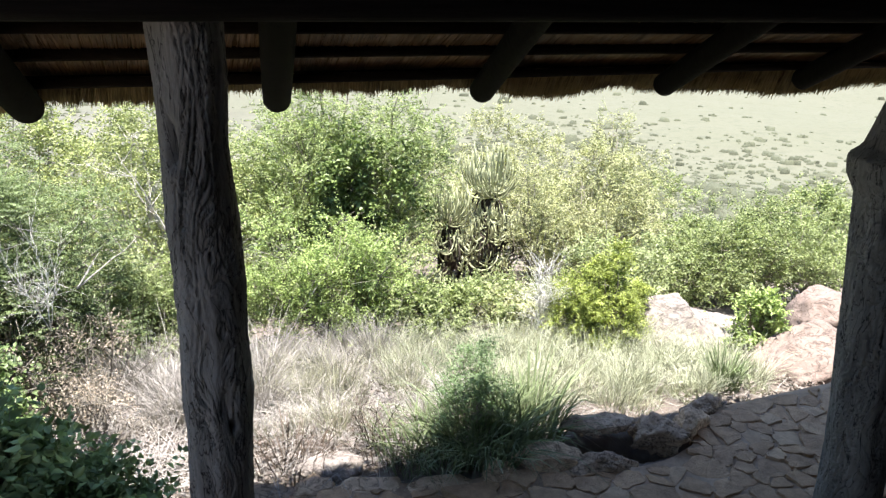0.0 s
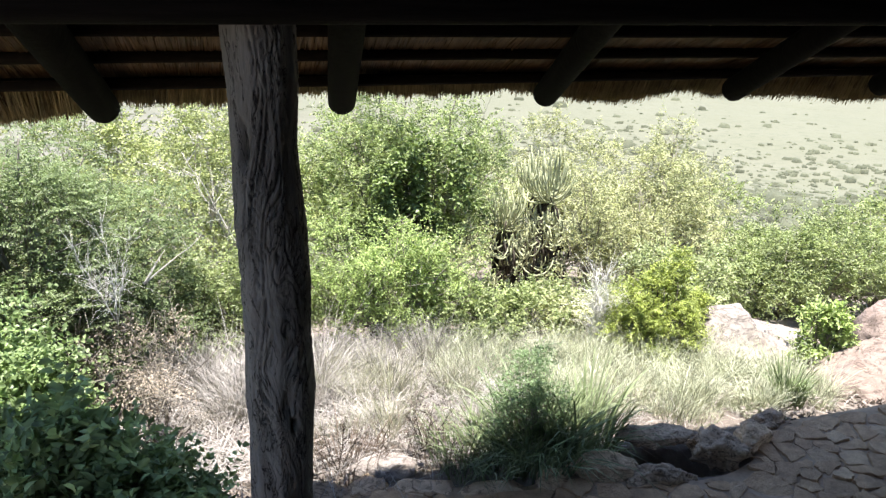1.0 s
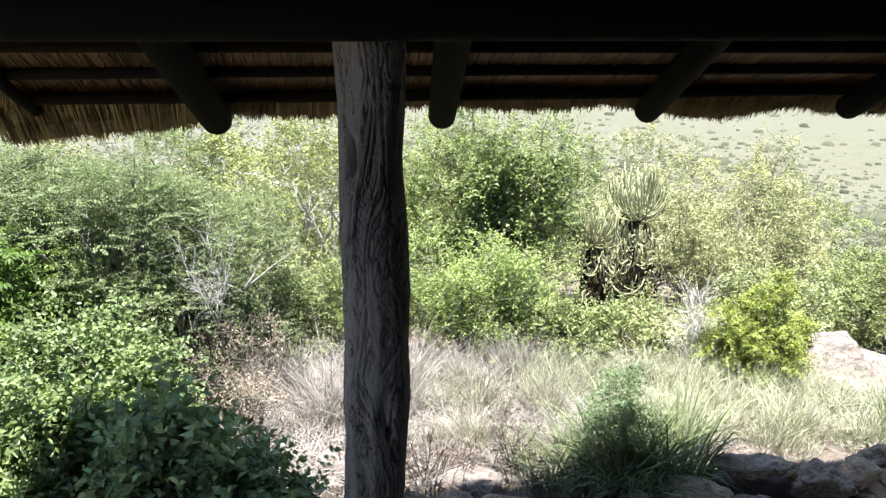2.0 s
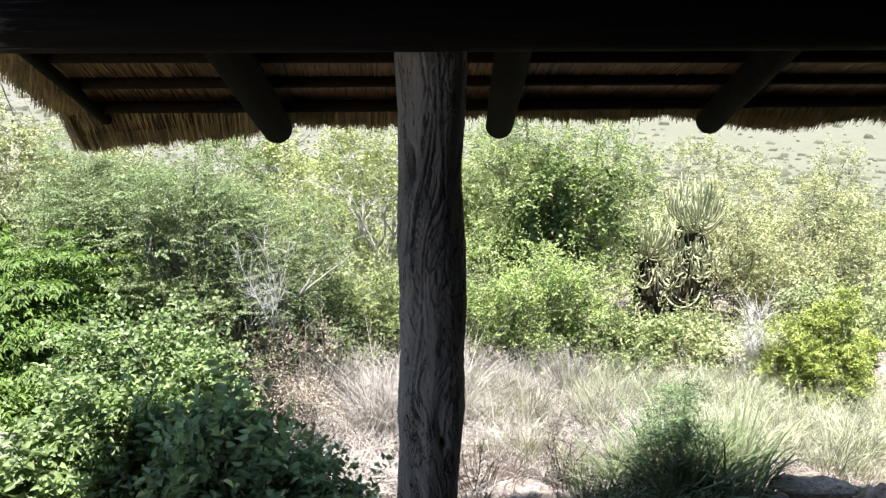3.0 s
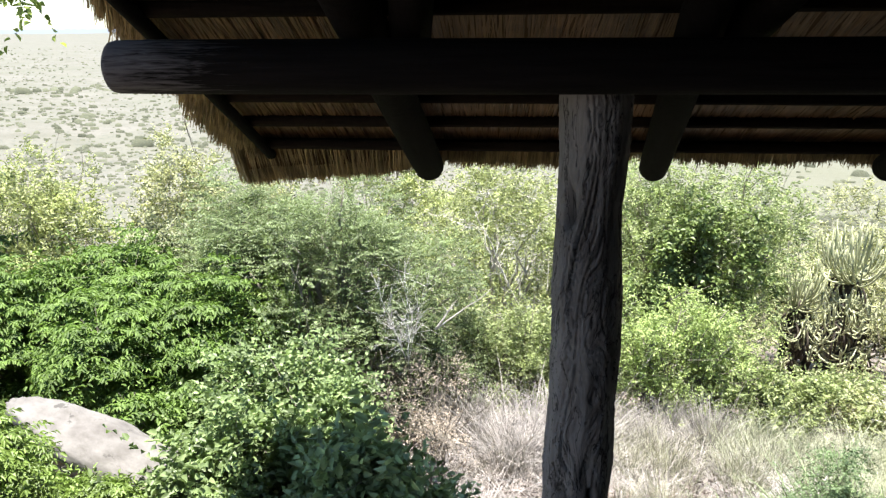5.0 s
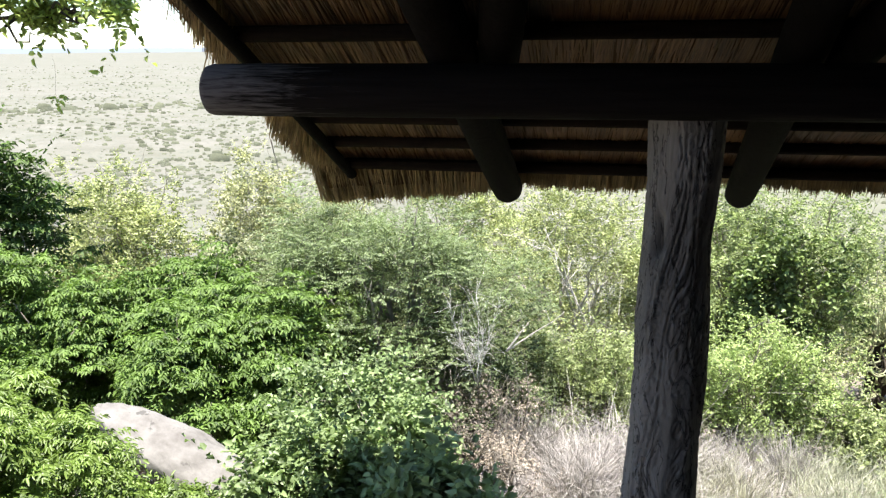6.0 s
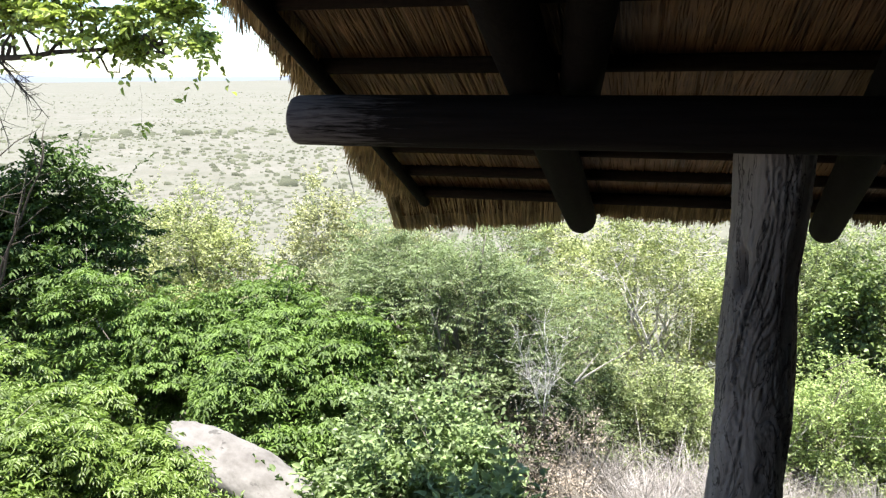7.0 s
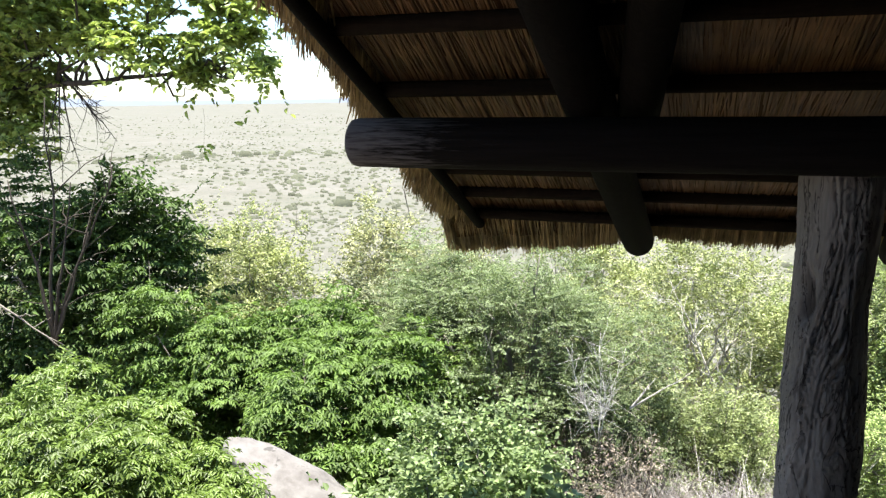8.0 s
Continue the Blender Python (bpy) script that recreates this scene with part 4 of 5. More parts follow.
def build_path():
    rng = np.random.default_rng(31)
    xs = np.arange(-0.4, 7.01, 0.1)
    top = [(x, path_edge(x) + 0.04, 0.0) for x in xs]
    bot = [(x, 1.2, 0.0) for x in xs]
    v = np.array(top + bot + [(x, y, -0.2) for x, y, _ in top + bot])
    n = len(xs)
    f = [(i, i + n, i + n + 1, i + 1) for i in range(n - 1)] + [(i, i + 1, i + 1 + 2 * n, i + 2 * n) for i in range(n - 1)]
    path = tagged(part("stone_path", mesh_from("stone_path", v, np.array(f)), M_MORTAR), "crazy-paved path of brown irregular flagstones", "path", kind="structure")
    # stones of uneven size: seeds kept apart by a distance of their own
    pts, gaps = [], []
    for q in range(2600):
        c = np.array((rng.uniform(-0.35, 4.9), rng.uniform(2.3, 3.9)))
        g = rng.choice((0.09, 0.115, 0.15, 0.20, 0.28), p=(0.25, 0.25, 0.2, 0.18, 0.12))
        if all(np.hypot(*((c - o) * SQUASH)) > 0.5 * (g + h) for o, h in zip(pts, gaps)):
            pts.append(c)
            gaps.append(g)
    pts = np.array(pts)
    for c, g in zip(pts, gaps):
        if c[1] > path_edge(c[0]) + 0.02:
            continue
        poly = [c + np.array(o) for o in ((-0.5, -0.5), (0.5, -0.5), (0.5, 0.5), (-0.5, 0.5))]
        for o, h in zip(pts, gaps):
            d = c - o
            L = np.linalg.norm(d)
            if 0 < L < 1.0:
                # the wider stone takes the larger share of the gap, and joints run askew
                share = 0.5 + 0.25 * (h * h - g * g) / (L * L)
                turn = 0.28 * math.sin(37.0 * (c + o)[0] + 53.0 * (c + o)[1])
                way = np.array((d[0] * math.cos(turn) - d[1] * math.sin(turn), d[0] * math.sin(turn) + d[1] * math.cos(turn))) / L
                poly = clip_poly(poly, c - d * (1 - min(max(share, 0.2), 0.8)) + way * 0.005, way)
                if len(poly) < 3:
                    break
        if len(poly) < 3:
            continue
        e = path_edge(c[0])
        poly = clip_poly(poly, np.array((c[0], e)), np.array((0.0, -1.0)))
        if len(poly) < 3:
            continue
        m = np.mean(poly, axis=0)
        poly = [p + rng.uniform(-0.01, 0.01, 2) for p in poly]
        # soften the corners
        ring = []
        for i, p in enumerate(poly):
            a, b = poly[i - 1], poly[(i + 1) % len(poly)]
            ring += [p + (a - p) * 0.12, p + (b - p) * 0.10, p + (b - p) * 0.36 + rng.uniform(-0.012, 0.012, 2), p + (b - p) * 0.66 + rng.uniform(-0.012, 0.012, 2)]
        k = len(ring)
        h = 0.008 + rng.uniform(-0.005, 0.014)
        tx, ty = rng.uniform(-0.09, 0.09, 2)
        vs = [(*(p - m), -0.02) for p in ring] + [(*(p - m), h - 0.008) for p in ring]
        vs += [(*((p - m) * 0.965), h + tx * (p - m)[0] + ty * (p - m)[1]) for p in ring] + [(0, 0, h + 0.003)]
        bm = bmesh.new()
        bv = [bm.verts.new(q) for q in vs]
        for r in range(2):
            for i in range(k):
                bm.faces.new((bv[r * k + i], bv[r * k + (i + 1) % k], bv[(r + 1) * k + (i + 1) % k], bv[(r + 1) * k + i]))
        for i in range(k):
            bm.faces.new((bv[2 * k + i], bv[2 * k + (i + 1) % k], bv[3 * k]))
        ob = part("flagstone", bm_mesh("flagstone", bm), M_FLAG, path)
        ob.location = (m[0], m[1], 0.0)


# ---- grass ----
def blades(rng, base, h, w, lean, curl, mats=None):
    """Grass blades of three bent pieces from base points; lean gives the way and amount they fall over."""
    n = len(base)
    a = rng.uniform(0, 2 * np.pi, n)
    side = np.stack([np.cos(a), np.sin(a), np.zeros(n)], -1)
    pts = []
    for s in (0.0, 0.4, 0.75, 1.0):
        p = base + np.array([0, 0, 1.0]) * (h * s * (1 - curl * s * s * 0.6))[:, None] + lean * (h * s ** 1.6)[:, None]
        ww = (w * (1 - 0.88 * s ** 2))[:, None]
        pts += [p - side * ww, p + side * ww]
    v = np.stack(pts, 1).reshape(-1, 3)
    i = np.arange(n)[:, None] * 8
    f = np.concatenate([i + np.array([[0, 1, 3, 2]]) + 2 * k for k in range(3)], 1).reshape(-1, 4)
    return v, f


def grass(name, label, tufts, n, h, w, spread, lean, mat, seed, curl=0.5):
    """tufts: rows of x, y, radius."""
    rng = np.random.default_rng(seed)
    t = np.asarray(tufts, float)
    k = rng.choice(len(t), n)
    a, q = rng.uniform(0, 2 * np.pi, n), np.sqrt(rng.random(n))
    x, y = t[k, 0] + np.cos(a) * q * t[k, 2], t[k, 1] + np.sin(a) * q * t[k, 2]
    base = np.stack([x, y, ground(x, y) - 0.04], -1)
    ln = np.stack([np.cos(a) * q, np.sin(a) * q, np.zeros(n)], -1) * spread + lean * rng.normal(size=(n, 3)) * np.array([1, 1, 0])
    hh = h * rng.uniform(0.35, 1.15, n) * (0.75 + 0.35 * np.sin(3.7 * k))
    v, f = blades(rng, base, hh, w * rng.uniform(0.5, 1.3, n), ln, np.full(n, curl) * rng.uniform(0.3, 1.3, n))
    ob = part(name, mesh_from(name, v, f), mat)
    return tagged(ob, label, "grass", kind="stuff")


def scatter(seed, n, x0, x1, y0, y1, r0, r1):
    rng = np.random.default_rng(seed)
    return np.stack([rng.uniform(x0, x1, n), rng.uniform(y0, y1, n), rng.uniform(r0, r1, n)], -1)


grass("dry_grass", "bleached pinkish dry grass and litter on the slope", scatter(41, 230, -1.6, 1.7, 3.72, 6.0, 0.06, 0.2), 20000, 0.24, 0.003, 0.9, 1.2, G_DRY, 42, 1.1)
grass("tall_dry_grass", "upright clumps of straw-coloured grass", scatter(43, 40, 0.0, 1.25, 4.0, 5.4, 0.05, 0.12), 4200, 0.44, 0.002, 0.5, 0.25, G_DRYTALL, 44, 0.35)
grass("pale_grass", "pale green and straw grass tufts beside the path", scatter(45, 95, 1.8, 4.3, 3.72, 5.3, 0.08, 0.2), 19000, 0.38, 0.0025, 0.5, 0.35, G_PALE, 46, 0.6)
grass("straw_litter", "fallen straw and dead stalks on the soil", scatter(145, 160, -1.6, 4.2, 3.65, 5.7, 0.1, 0.3), 9000, 0.13, 0.003, 1.2, 1.8, G_DRY, 146, 1.4)
grass("back_grass", "grey dry stalks at the foot of the shrubs", scatter(47, 34, -1.4, 1.3, 4.9, 5.75, 0.08, 0.2), 7000, 0.5, 0.0024, 0.45, 0.22, G_DRY, 48, 0.4)

grass("back_grass", "tangled bleached stalks against the brown scrub", scatter(247, 30, -1.0, 0.35, 4.6, 5.35, 0.08, 0.2), 5200, 0.62, 0.0026, 0.5, 0.4, G_DRY, 248, 0.6)
grass("back_grass", "pale straw grass below the yellow bush", scatter(147, 75, 1.2, 4.0, 4.7, 5.6, 0.1, 0.24), 10000, 0.42, 0.0024, 0.45, 0.2, G_PALE, 148, 0.5)


def leaf_litter(name, label, seed, n, x0, x1, y0, y1, size, mat):
    rng = np.random.default_rng(seed)
    x, y = rng.uniform(x0, x1, n), rng.uniform(y0, y1, n)
    keep = np.sin(4.1 * x + 1) * np.cos(3.3 * y) + rng.normal(size=n) > -0.4
    x, y = x[keep], y[keep]
    n = len(x)
    pos = np.stack([x, y, ground(x, y) + rng.uniform(0.0, 0.05, n)], -1)
    ax = unit(rng.normal(size=(n, 3)) * np.array([1, 1, 0.35]))
    nor = np.array([0, 0, 1.0]) + 0.55 * rng.normal(size=(n, 3))
    v, f = leaf_quads(pos, ax, nor, size * rng.uniform(0.5, 1.4, n), size * rng.uniform(0.25, 0.7, n))
    return tagged(part(name, mesh_from(name, v, f), mat), label, "leaf litter", kind="stuff")


leaf_litter("leaf_litter", "bleached fallen leaves and bark bits on the soil", 147, 14000, -1.6, 2.0, 3.6, 5.6, 0.045, G_LITTER)

leaf_litter("leaf_litter", "dry leaves and rubble between the path and the pink rock", 149, 3500, 3.3, 6.0, 3.5, 4.4, 0.05, G_LITTER)


def strap_clump(name, label, x, y, h, seed, n, mat, w=0.006, spread=0.85, rad=0.16):
    rng = np.random.default_rng(seed)
    a, q = rng.uniform(0, 2 * np.pi, n), np.sqrt(rng.random(n))
    bx, by = x + np.cos(a) * q * rad, y + np.sin(a) * q * rad
    base = np.stack([bx, by, ground(bx, by) - 0.03], -1)
    ln = np.stack([np.cos(a), np.sin(a), np.zeros(n)], -1) * (spread * rng.uniform(0.15, 1.0, n))[:, None]
    v, f = blades(rng, base, h * rng.uniform(0.5, 1.1, n), w * rng.uniform(0.6, 1.2, n), ln, rng.uniform(0.2, 1.1, n))
    return tagged(part(name, mesh_from(name, v, f), mat), label, "grass clump", kind="stuff")


strap_clump("grass_clump", "dark green arching grass clump in half shade", 1.22, 3.62, 0.46, 51, 260, G_DEEP, 0.006, 1.0, 0.26)
strap_clump("grass_clump", "broad green grass blades beside the weed", 1.86, 3.66, 0.66, 52, 190, G_DEEP, 0.009, 0.8, 0.24)
strap_clump("grass_clump", "coarse green grass with brown heads", 0.98, 3.64, 0.44, 53, 170, G_DEEP, 0.005, 1.1, 0.20)
strap_clump("grass_clump", "long green arching blades round the feathery weed", 1.50, 3.60, 0.62, 56, 380, G_DEEP, 0.0075, 1.05, 0.30)
strap_clump("grass_clump", "fine lit green blades at the clump's back", 1.62, 3.86, 0.58, 57, 240, G_GREEN, 0.0045, 0.7, 0.30)
strap_clump("dead_grass", "dark brown dead stalks in front of the litter", 0.86, 3.70, 0.40, 58, 90, G_STALK, 0.0035, 0.7, 0.22)
strap_clump("dead_grass", "brown dead weed stalks beside the post", 0.20, 3.78, 0.40, 59, 150, G_STALK, 0.0035, 0.8, 0.26)
strap_clump("dead_grass", "low brown dead stalks behind the small rock", 0.62, 3.92, 0.30, 60, 110, G_STALK, 0.003, 0.9, 0.24)
strap_clump("grass_clump", "pale grass blades trailing onto the path's rim", 1.14, 3.50, 0.26, 55, 46, G_PALE, 0.005, 1.4, 0.14)
strap_clump("grass_clump", "green grass tuft at the path's edge", 3.78, 3.92, 0.55, 54, 240, G_GREEN, 0.005, 0.45, 0.12)

# ---- shrubs and trees ----
plant("feathery_weed", "dark feathery weed growing in the grass clump", "weed", 1.46, 3.76, 0.92, 0.29, 0.24, 44, 640, 9, 0.12, 0.030, 0.009, L_WEED, 20, stem_r=0.006, low=0.1)
plant("shade_bush", "dusty dark green broad-leaved bush in the roof's shade", "bush", -1.28, 3.14, 1.36, 0.34, 0.32, 28, 1250, 6, 0.18, 0.074, 0.044, L_DUSTY, 21, fine=True, low=0.05, flat=0.4)
plant("front_bush", "low leafy growth along the boulder's foot", "bush", -2.86, 2.92, 0.56, 0.55, 0.14, 26, 760, 6, 0.10, 0.034, 0.014, L_FRONT, 326, low=0.05, fine=True, whorls=380, reach=0.09)
plant("leafy_bush", "broad pale creeper leaves at the boulder's low end", "bush", -2.25, 3.05, 0.68, 0.38, 0.16, 26, 700, 6, 0.15, 0.05, 0.036, L_BROAD, 327, low=0.05, fine=True, shell=0.3)
plant("leafy_bush", "sunlit pale green bush with broad round leaves", "bush", -1.94, 4.05, 1.2, 0.60, 0.42, 40, 3400, 6, 0.19, 0.045, 0.030, L_BROAD, 22, low=0.05, droop=0.35, twigs=0.05)
plant("leafy_bush", "pale creeping bush trailing over the boulder's foot", "bush", -2.05, 3.78, 1.0, 0.40, 0.22, 24, 1100, 6, 0.20, 0.058, 0.042, L_BROAD, 122, low=0.05, fine=True, shell=0.3)
plant("leafy_bush", "pale leafy growth spilling beside the shaded bush", "bush", -2.12, 3.5, 0.95, 0.26, 0.28, 20, 900, 6, 0.16, 0.046, 0.030, L_BROAD, 328, low=0.05, droop=0.3, fine=True)
plant("low_bush", "low shaded scrub below the bush", "bush", -0.92, 3.08, 0.96, 0.40, 0.28, 22, 1200, 6, 0.14, 0.055, 0.034, L_DUSTY, 121, low=0.05)
plant("green_shrub", "large glossy green shrub with drooping leaves", "shrub", -3.15, 4.75, 1.78, 0.85, 0.8, 50, 1500, 7, 0.21, 0.050, 0.018, L_BRIGHT, 23, droop=0.5, low=0.42, whorls=900, reach=0.15, pairs=5, fine=True)
plant("green_shrub", "tall glossy green shrub among darker leaves", "shrub", -4.75, 5.05, 2.0, 1.05, 0.8, 50, 1600, 7, 0.21, 0.050, 0.018, L_BRIGHT, 223, droop=0.5, low=0.34, whorls=1000, reach=0.15, pairs=5, fine=True)
plant("brown_shrub", "olive shrub with brownish leaf tips", "shrub", -3.55, 6.7, 2.5, 0.8, 0.8, 34, 900, 7, 0.20, 0.058, 0.02, L_OLIVE, 123, whorls=380, reach=0.16, fine=True)
plant("front_bush", "bright green leafy bush beside the pale boulder", "bush", -3.24, 2.15, 1.52, 0.85, 0.55, 40, 1400, 6, 0.14, 0.034, 0.012, L_FRONT, 324, droop=0.4, low=0.1, whorls=1300, reach=0.095, pairs=5, fine=True)
plant("front_bush", "bright leafy bush under the dark tree", "bush", -4.55, 3.6, 1.35, 0.7, 0.5, 36, 1000, 6, 0.16, 0.054, 0.019, L_FRONT, 325, droop=0.4, low=0.1, whorls=700, reach=0.12, pairs=5, fine=True)
plant("thorn_tree", "fine-leaved grey-green thorn tree", "tree", -2.1, 5.75, 2.75, 1.35, 0.95, 120, 5600, 12, 0.20, 0.027, 0.010, L_THORN, 25, stem_r=0.035, low=0.05, flat=0.7, lump=0.26, shell=0.6, twigs=0.12, whorls=1900, rays=4, pairs=8, reach=0.19, sag=0.12)
plant("thorn_tree", "fine-leaved thorn tree crowding the first", "tree", -2.95, 6.2, 2.75, 0.8, 0.6, 60, 2400, 12, 0.20, 0.027, 0.010, L_THORN, 125, stem_r=0.03, low=0.2, flat=0.7, lump=0.28, shell=0.6, twigs=0.1, whorls=900, rays=4, pairs=8, reach=0.19, sag=0.12)
plant("yellow_tree", "pale yellow-green tree with whitish limbs", "tree", -0.6, 8.8, 3.2, 1.5, 1.2, 50, 6200, 8, 0.22, 0.046, 0.021, L_PALEYEL, 26, stem_r=0.035, bark=M_DEAD, low=0.05)
plant("low_shrub", "bright green low shrub behind the dry grass", "shrub", -0.3, 6.25, 1.12, 0.85, 0.6, 30, 4400, 8, 0.15, 0.034, 0.0155, L_MID, 126, low=0.05)
plant("tall_tree", "grey-green tree with airy fine leaves", "tree", 1.55, 8.6, 3.5, 1.35, 1.2, 110, 10800, 10, 0.22, 0.042, 0.018, L_TALL, 27, stem_r=0.04, low=0.1, lump=0.27, shell=0.7, twigs=0.06)
plant("creeper", "dark green creeper hanging in the tree", "creeper", 1.60, 7.72, 2.75, 0.62, 0.42, 40, 2000, 6, 0.18, 0.064, 0.042, L_CREEP, 127, droop=0.6, low=0.12)
plant("light_shrub", "fresh green shrub at the foot of the tall tree", "shrub", 0.95, 6.25, 1.42, 0.98, 0.6, 40, 5900, 8, 0.15, 0.033, 0.015, L_LIME, 28, low=0.05)
plant("mid_shrub", "dull green shrub below the candelabra plant", "shrub", 3.0, 6.5, 0.52, 0.9, 0.5, 40, 4200, 8, 0.16, 0.042, 0.018, L_MID, 128, low=0.05)
plant("pale_tree", "pale olive-green tree on the slope", "tree", 4.7, 11.2, 2.65, 1.6, 1.2, 56, 6600, 8, 0.22, 0.055, 0.021, L_PALE, 29, stem_r=0.035, low=0.05)
plant("pale_tree", "pale green bushy tree with open twigs", "tree", 7.0, 11.0, 3.4, 1.1, 1.0, 56, 5200, 8, 0.22, 0.055, 0.021, L_PALE, 129, stem_r=0.035, low=0.05)
plant("pale_shrub", "pale leafy shrub beside the candelabra plant", "shrub", 5.3, 9.0, 2.2, 1.0, 0.8, 40, 4400, 8, 0.2, 0.048, 0.019, L_PALE, 130, low=0.05)
plant("pale_shrub", "greyish-green shrub in front of the slope", "shrub", 2.35, 9.6, 2.1, 0.8, 0.7, 34, 2213, 7, 0.20, 0.063, 0.030, L_OLIVE, 131, low=0.05)
plant("yellow_bush", "dense yellow-green rounded bush", "bush", 3.40, 5.28, 1.24, 0.58, 0.42, 95, 7600, 8, 0.085, 0.027, 0.0125, L_YELLOW, 30, low=0.05, lift=-0.14, lump=0.2, shell=0.8, shoots=1.6, twigs=0.02)
plant("green_bush", "wide green bush behind the rocks", "bush", 7.0, 7.4, 1.6, 1.9, 1.0, 60, 8200, 8, 0.17, 0.048, 0.021, L_MID, 31, low=0.05)
plant("small_bush", "small bright bush between the rocks", "bush", 4.86, 4.78, 0.6, 0.27, 0.25, 16, 700, 6, 0.12, 0.05, 0.028, L_LIME, 132, low=0.05)
plant("green_bush", "spreading green bush further down the slope", "bush", 9.6, 8.4, 1.9, 1.6, 1.2, 50, 2951, 7, 0.19, 0.069, 0.039, L_MID, 133, low=0.05)
plant("shadow_tree", "dark leafy tree with tangled bare twigs", "tree", -6.45, 5.3, 3.75, 1.5, 1.0, 80, 4600, 7, 0.23, 0.066, 0.026, L_DARK, 32, stem_r=0.035, low=0.05, droop=0.4, whorls=1000, reach=0.2, fine=True)
plant("olive_shrub", "yellowish-green shrub lower down the slope", "shrub", -7.3, 9.4, 3.9, 1.3, 1.2, 60, 6400, 7, 0.22, 0.063, 0.030, L_PALEYEL, 33, low=0.05)
plant("olive_shrub", "pale yellowish shrub beyond the thorn tree", "shrub", -4.8, 10.2, 3.8, 1.4, 1.2, 60, 6000, 7, 0.22, 0.063, 0.030, L_PALE, 134, low=0.05)
plant("slope_tree", "airy pale tree among the slope scrub", "tree", -2.4, 11.0, 4.0, 1.7, 1.3, 60, 5200, 7, 0.22, 0.063, 0.030, L_PALEYEL, 135, stem_r=0.035, low=0.05)
for i, (bx, by, bh) in enumerate(((-9.5, 13, 4.2), (-6.0, 15, 3.8), (-1.0, 14.5, 3.8), (2.0, 13.5, 3.0), (9.8, 13.5, 2.4), (12.8, 11.5, 2.2), (5.5, 15.5, 3.0), (-12.5, 10.5, 4.4))):
    plant("slope_shrub", "pale green scrub shrub down the hillside", "shrub", bx, by, bh, 1.8, 1.4, 36, 1897, 7, 0.26, 0.084, 0.039, (L_PALE, L_MID, L_PALEYEL)[i % 3], 140 + i, low=0.05, group="hillside scrub")
plant("filler_shrub", "tangled olive scrub between the larger shrubs", "shrub", -0.95, 6.5, 1.25, 0.7, 0.5, 26, 1364, 7, 0.18, 0.056, 0.025, L_FINE, 160, low=0.05)
plant("filler_shrub", "pale leafy scrub under the tall tree", "shrub", 1.72, 7.4, 1.2, 0.55, 0.5, 26, 1426, 7, 0.18, 0.056, 0.028, L_PALE, 161, low=0.05)
plant("filler_shrub", "dull green scrub behind the yellow bush", "shrub", 4.6, 6.9, 1.3, 0.9, 0.6, 30, 1674, 7, 0.18, 0.056, 0.025, L_FINE, 162, low=0.05)
plant("filler_shrub", "thin brownish scrub above the dry grass", "shrub", -1.35, 5.15, 0.95, 0.5, 0.4, 20, 380, 7, 0.16, 0.028, 0.010, L_BROWN, 163, low=0.05, twigs=1.2, bark=M_BARK)
plant("filler_shrub", "leafy pale scrub beside the green shrub", "shrub", -2.75, 5.2, 1.6, 0.6, 0.5, 26, 500, 7, 0.18, 0.05, 0.018, L_FRONT, 164, low=0.05, whorls=260, reach=0.15, fine=True)
plant("filler_shrub", "thin brown scrub over the leaf litter", "shrub", -1.0, 4.35, 0.6, 0.42, 0.35, 18, 200, 6, 0.15, 0.026, 0.010, L_BROWN, 165, low=0.05, twigs=1.5, bark=M_BARK)
plant("filler_shrub", "pale green scrub behind the straw grass", "shrub", 1.95, 6.0, 0.62, 0.7, 0.4, 24, 1100, 6, 0.16, 0.05, 0.026, L_MID, 166, low=0.05)
plant("pale_shrub", "airy pale shrub grown against the candelabra plant", "shrub", 4.35, 8.5, 2.0, 0.55, 0.4, 30, 1900, 9, 0.20, 0.040, 0.017, L_PALE, 168, low=0.1)
plant("filler_shrub", "low pale scrub under the candelabra plant", "shrub", 3.0, 6.05, 0.5, 0.7, 0.4, 24, 1100, 6, 0.16, 0.05, 0.026, L_PALE, 167, low=0.05)
def boughs(rows, seed):
    """Lumps of leaves strung along boughs; each row: start, end, how many, and their half width."""
    rng = np.random.default_rng(seed)
    lumps = []
    for p, q, n, r in rows:
        for t in (np.arange(n) + 0.5) / n:
            c = np.array(p) * (1 - t) + np.array(q) * t + rng.normal(size=3) * r * np.array((0.3, 0.4, 0.35))
            k = r * rng.uniform(0.65, 1.2)
            lumps.append((c[0], c[1], c[2], k, k * 0.85, k * 0.6))
    return lumps


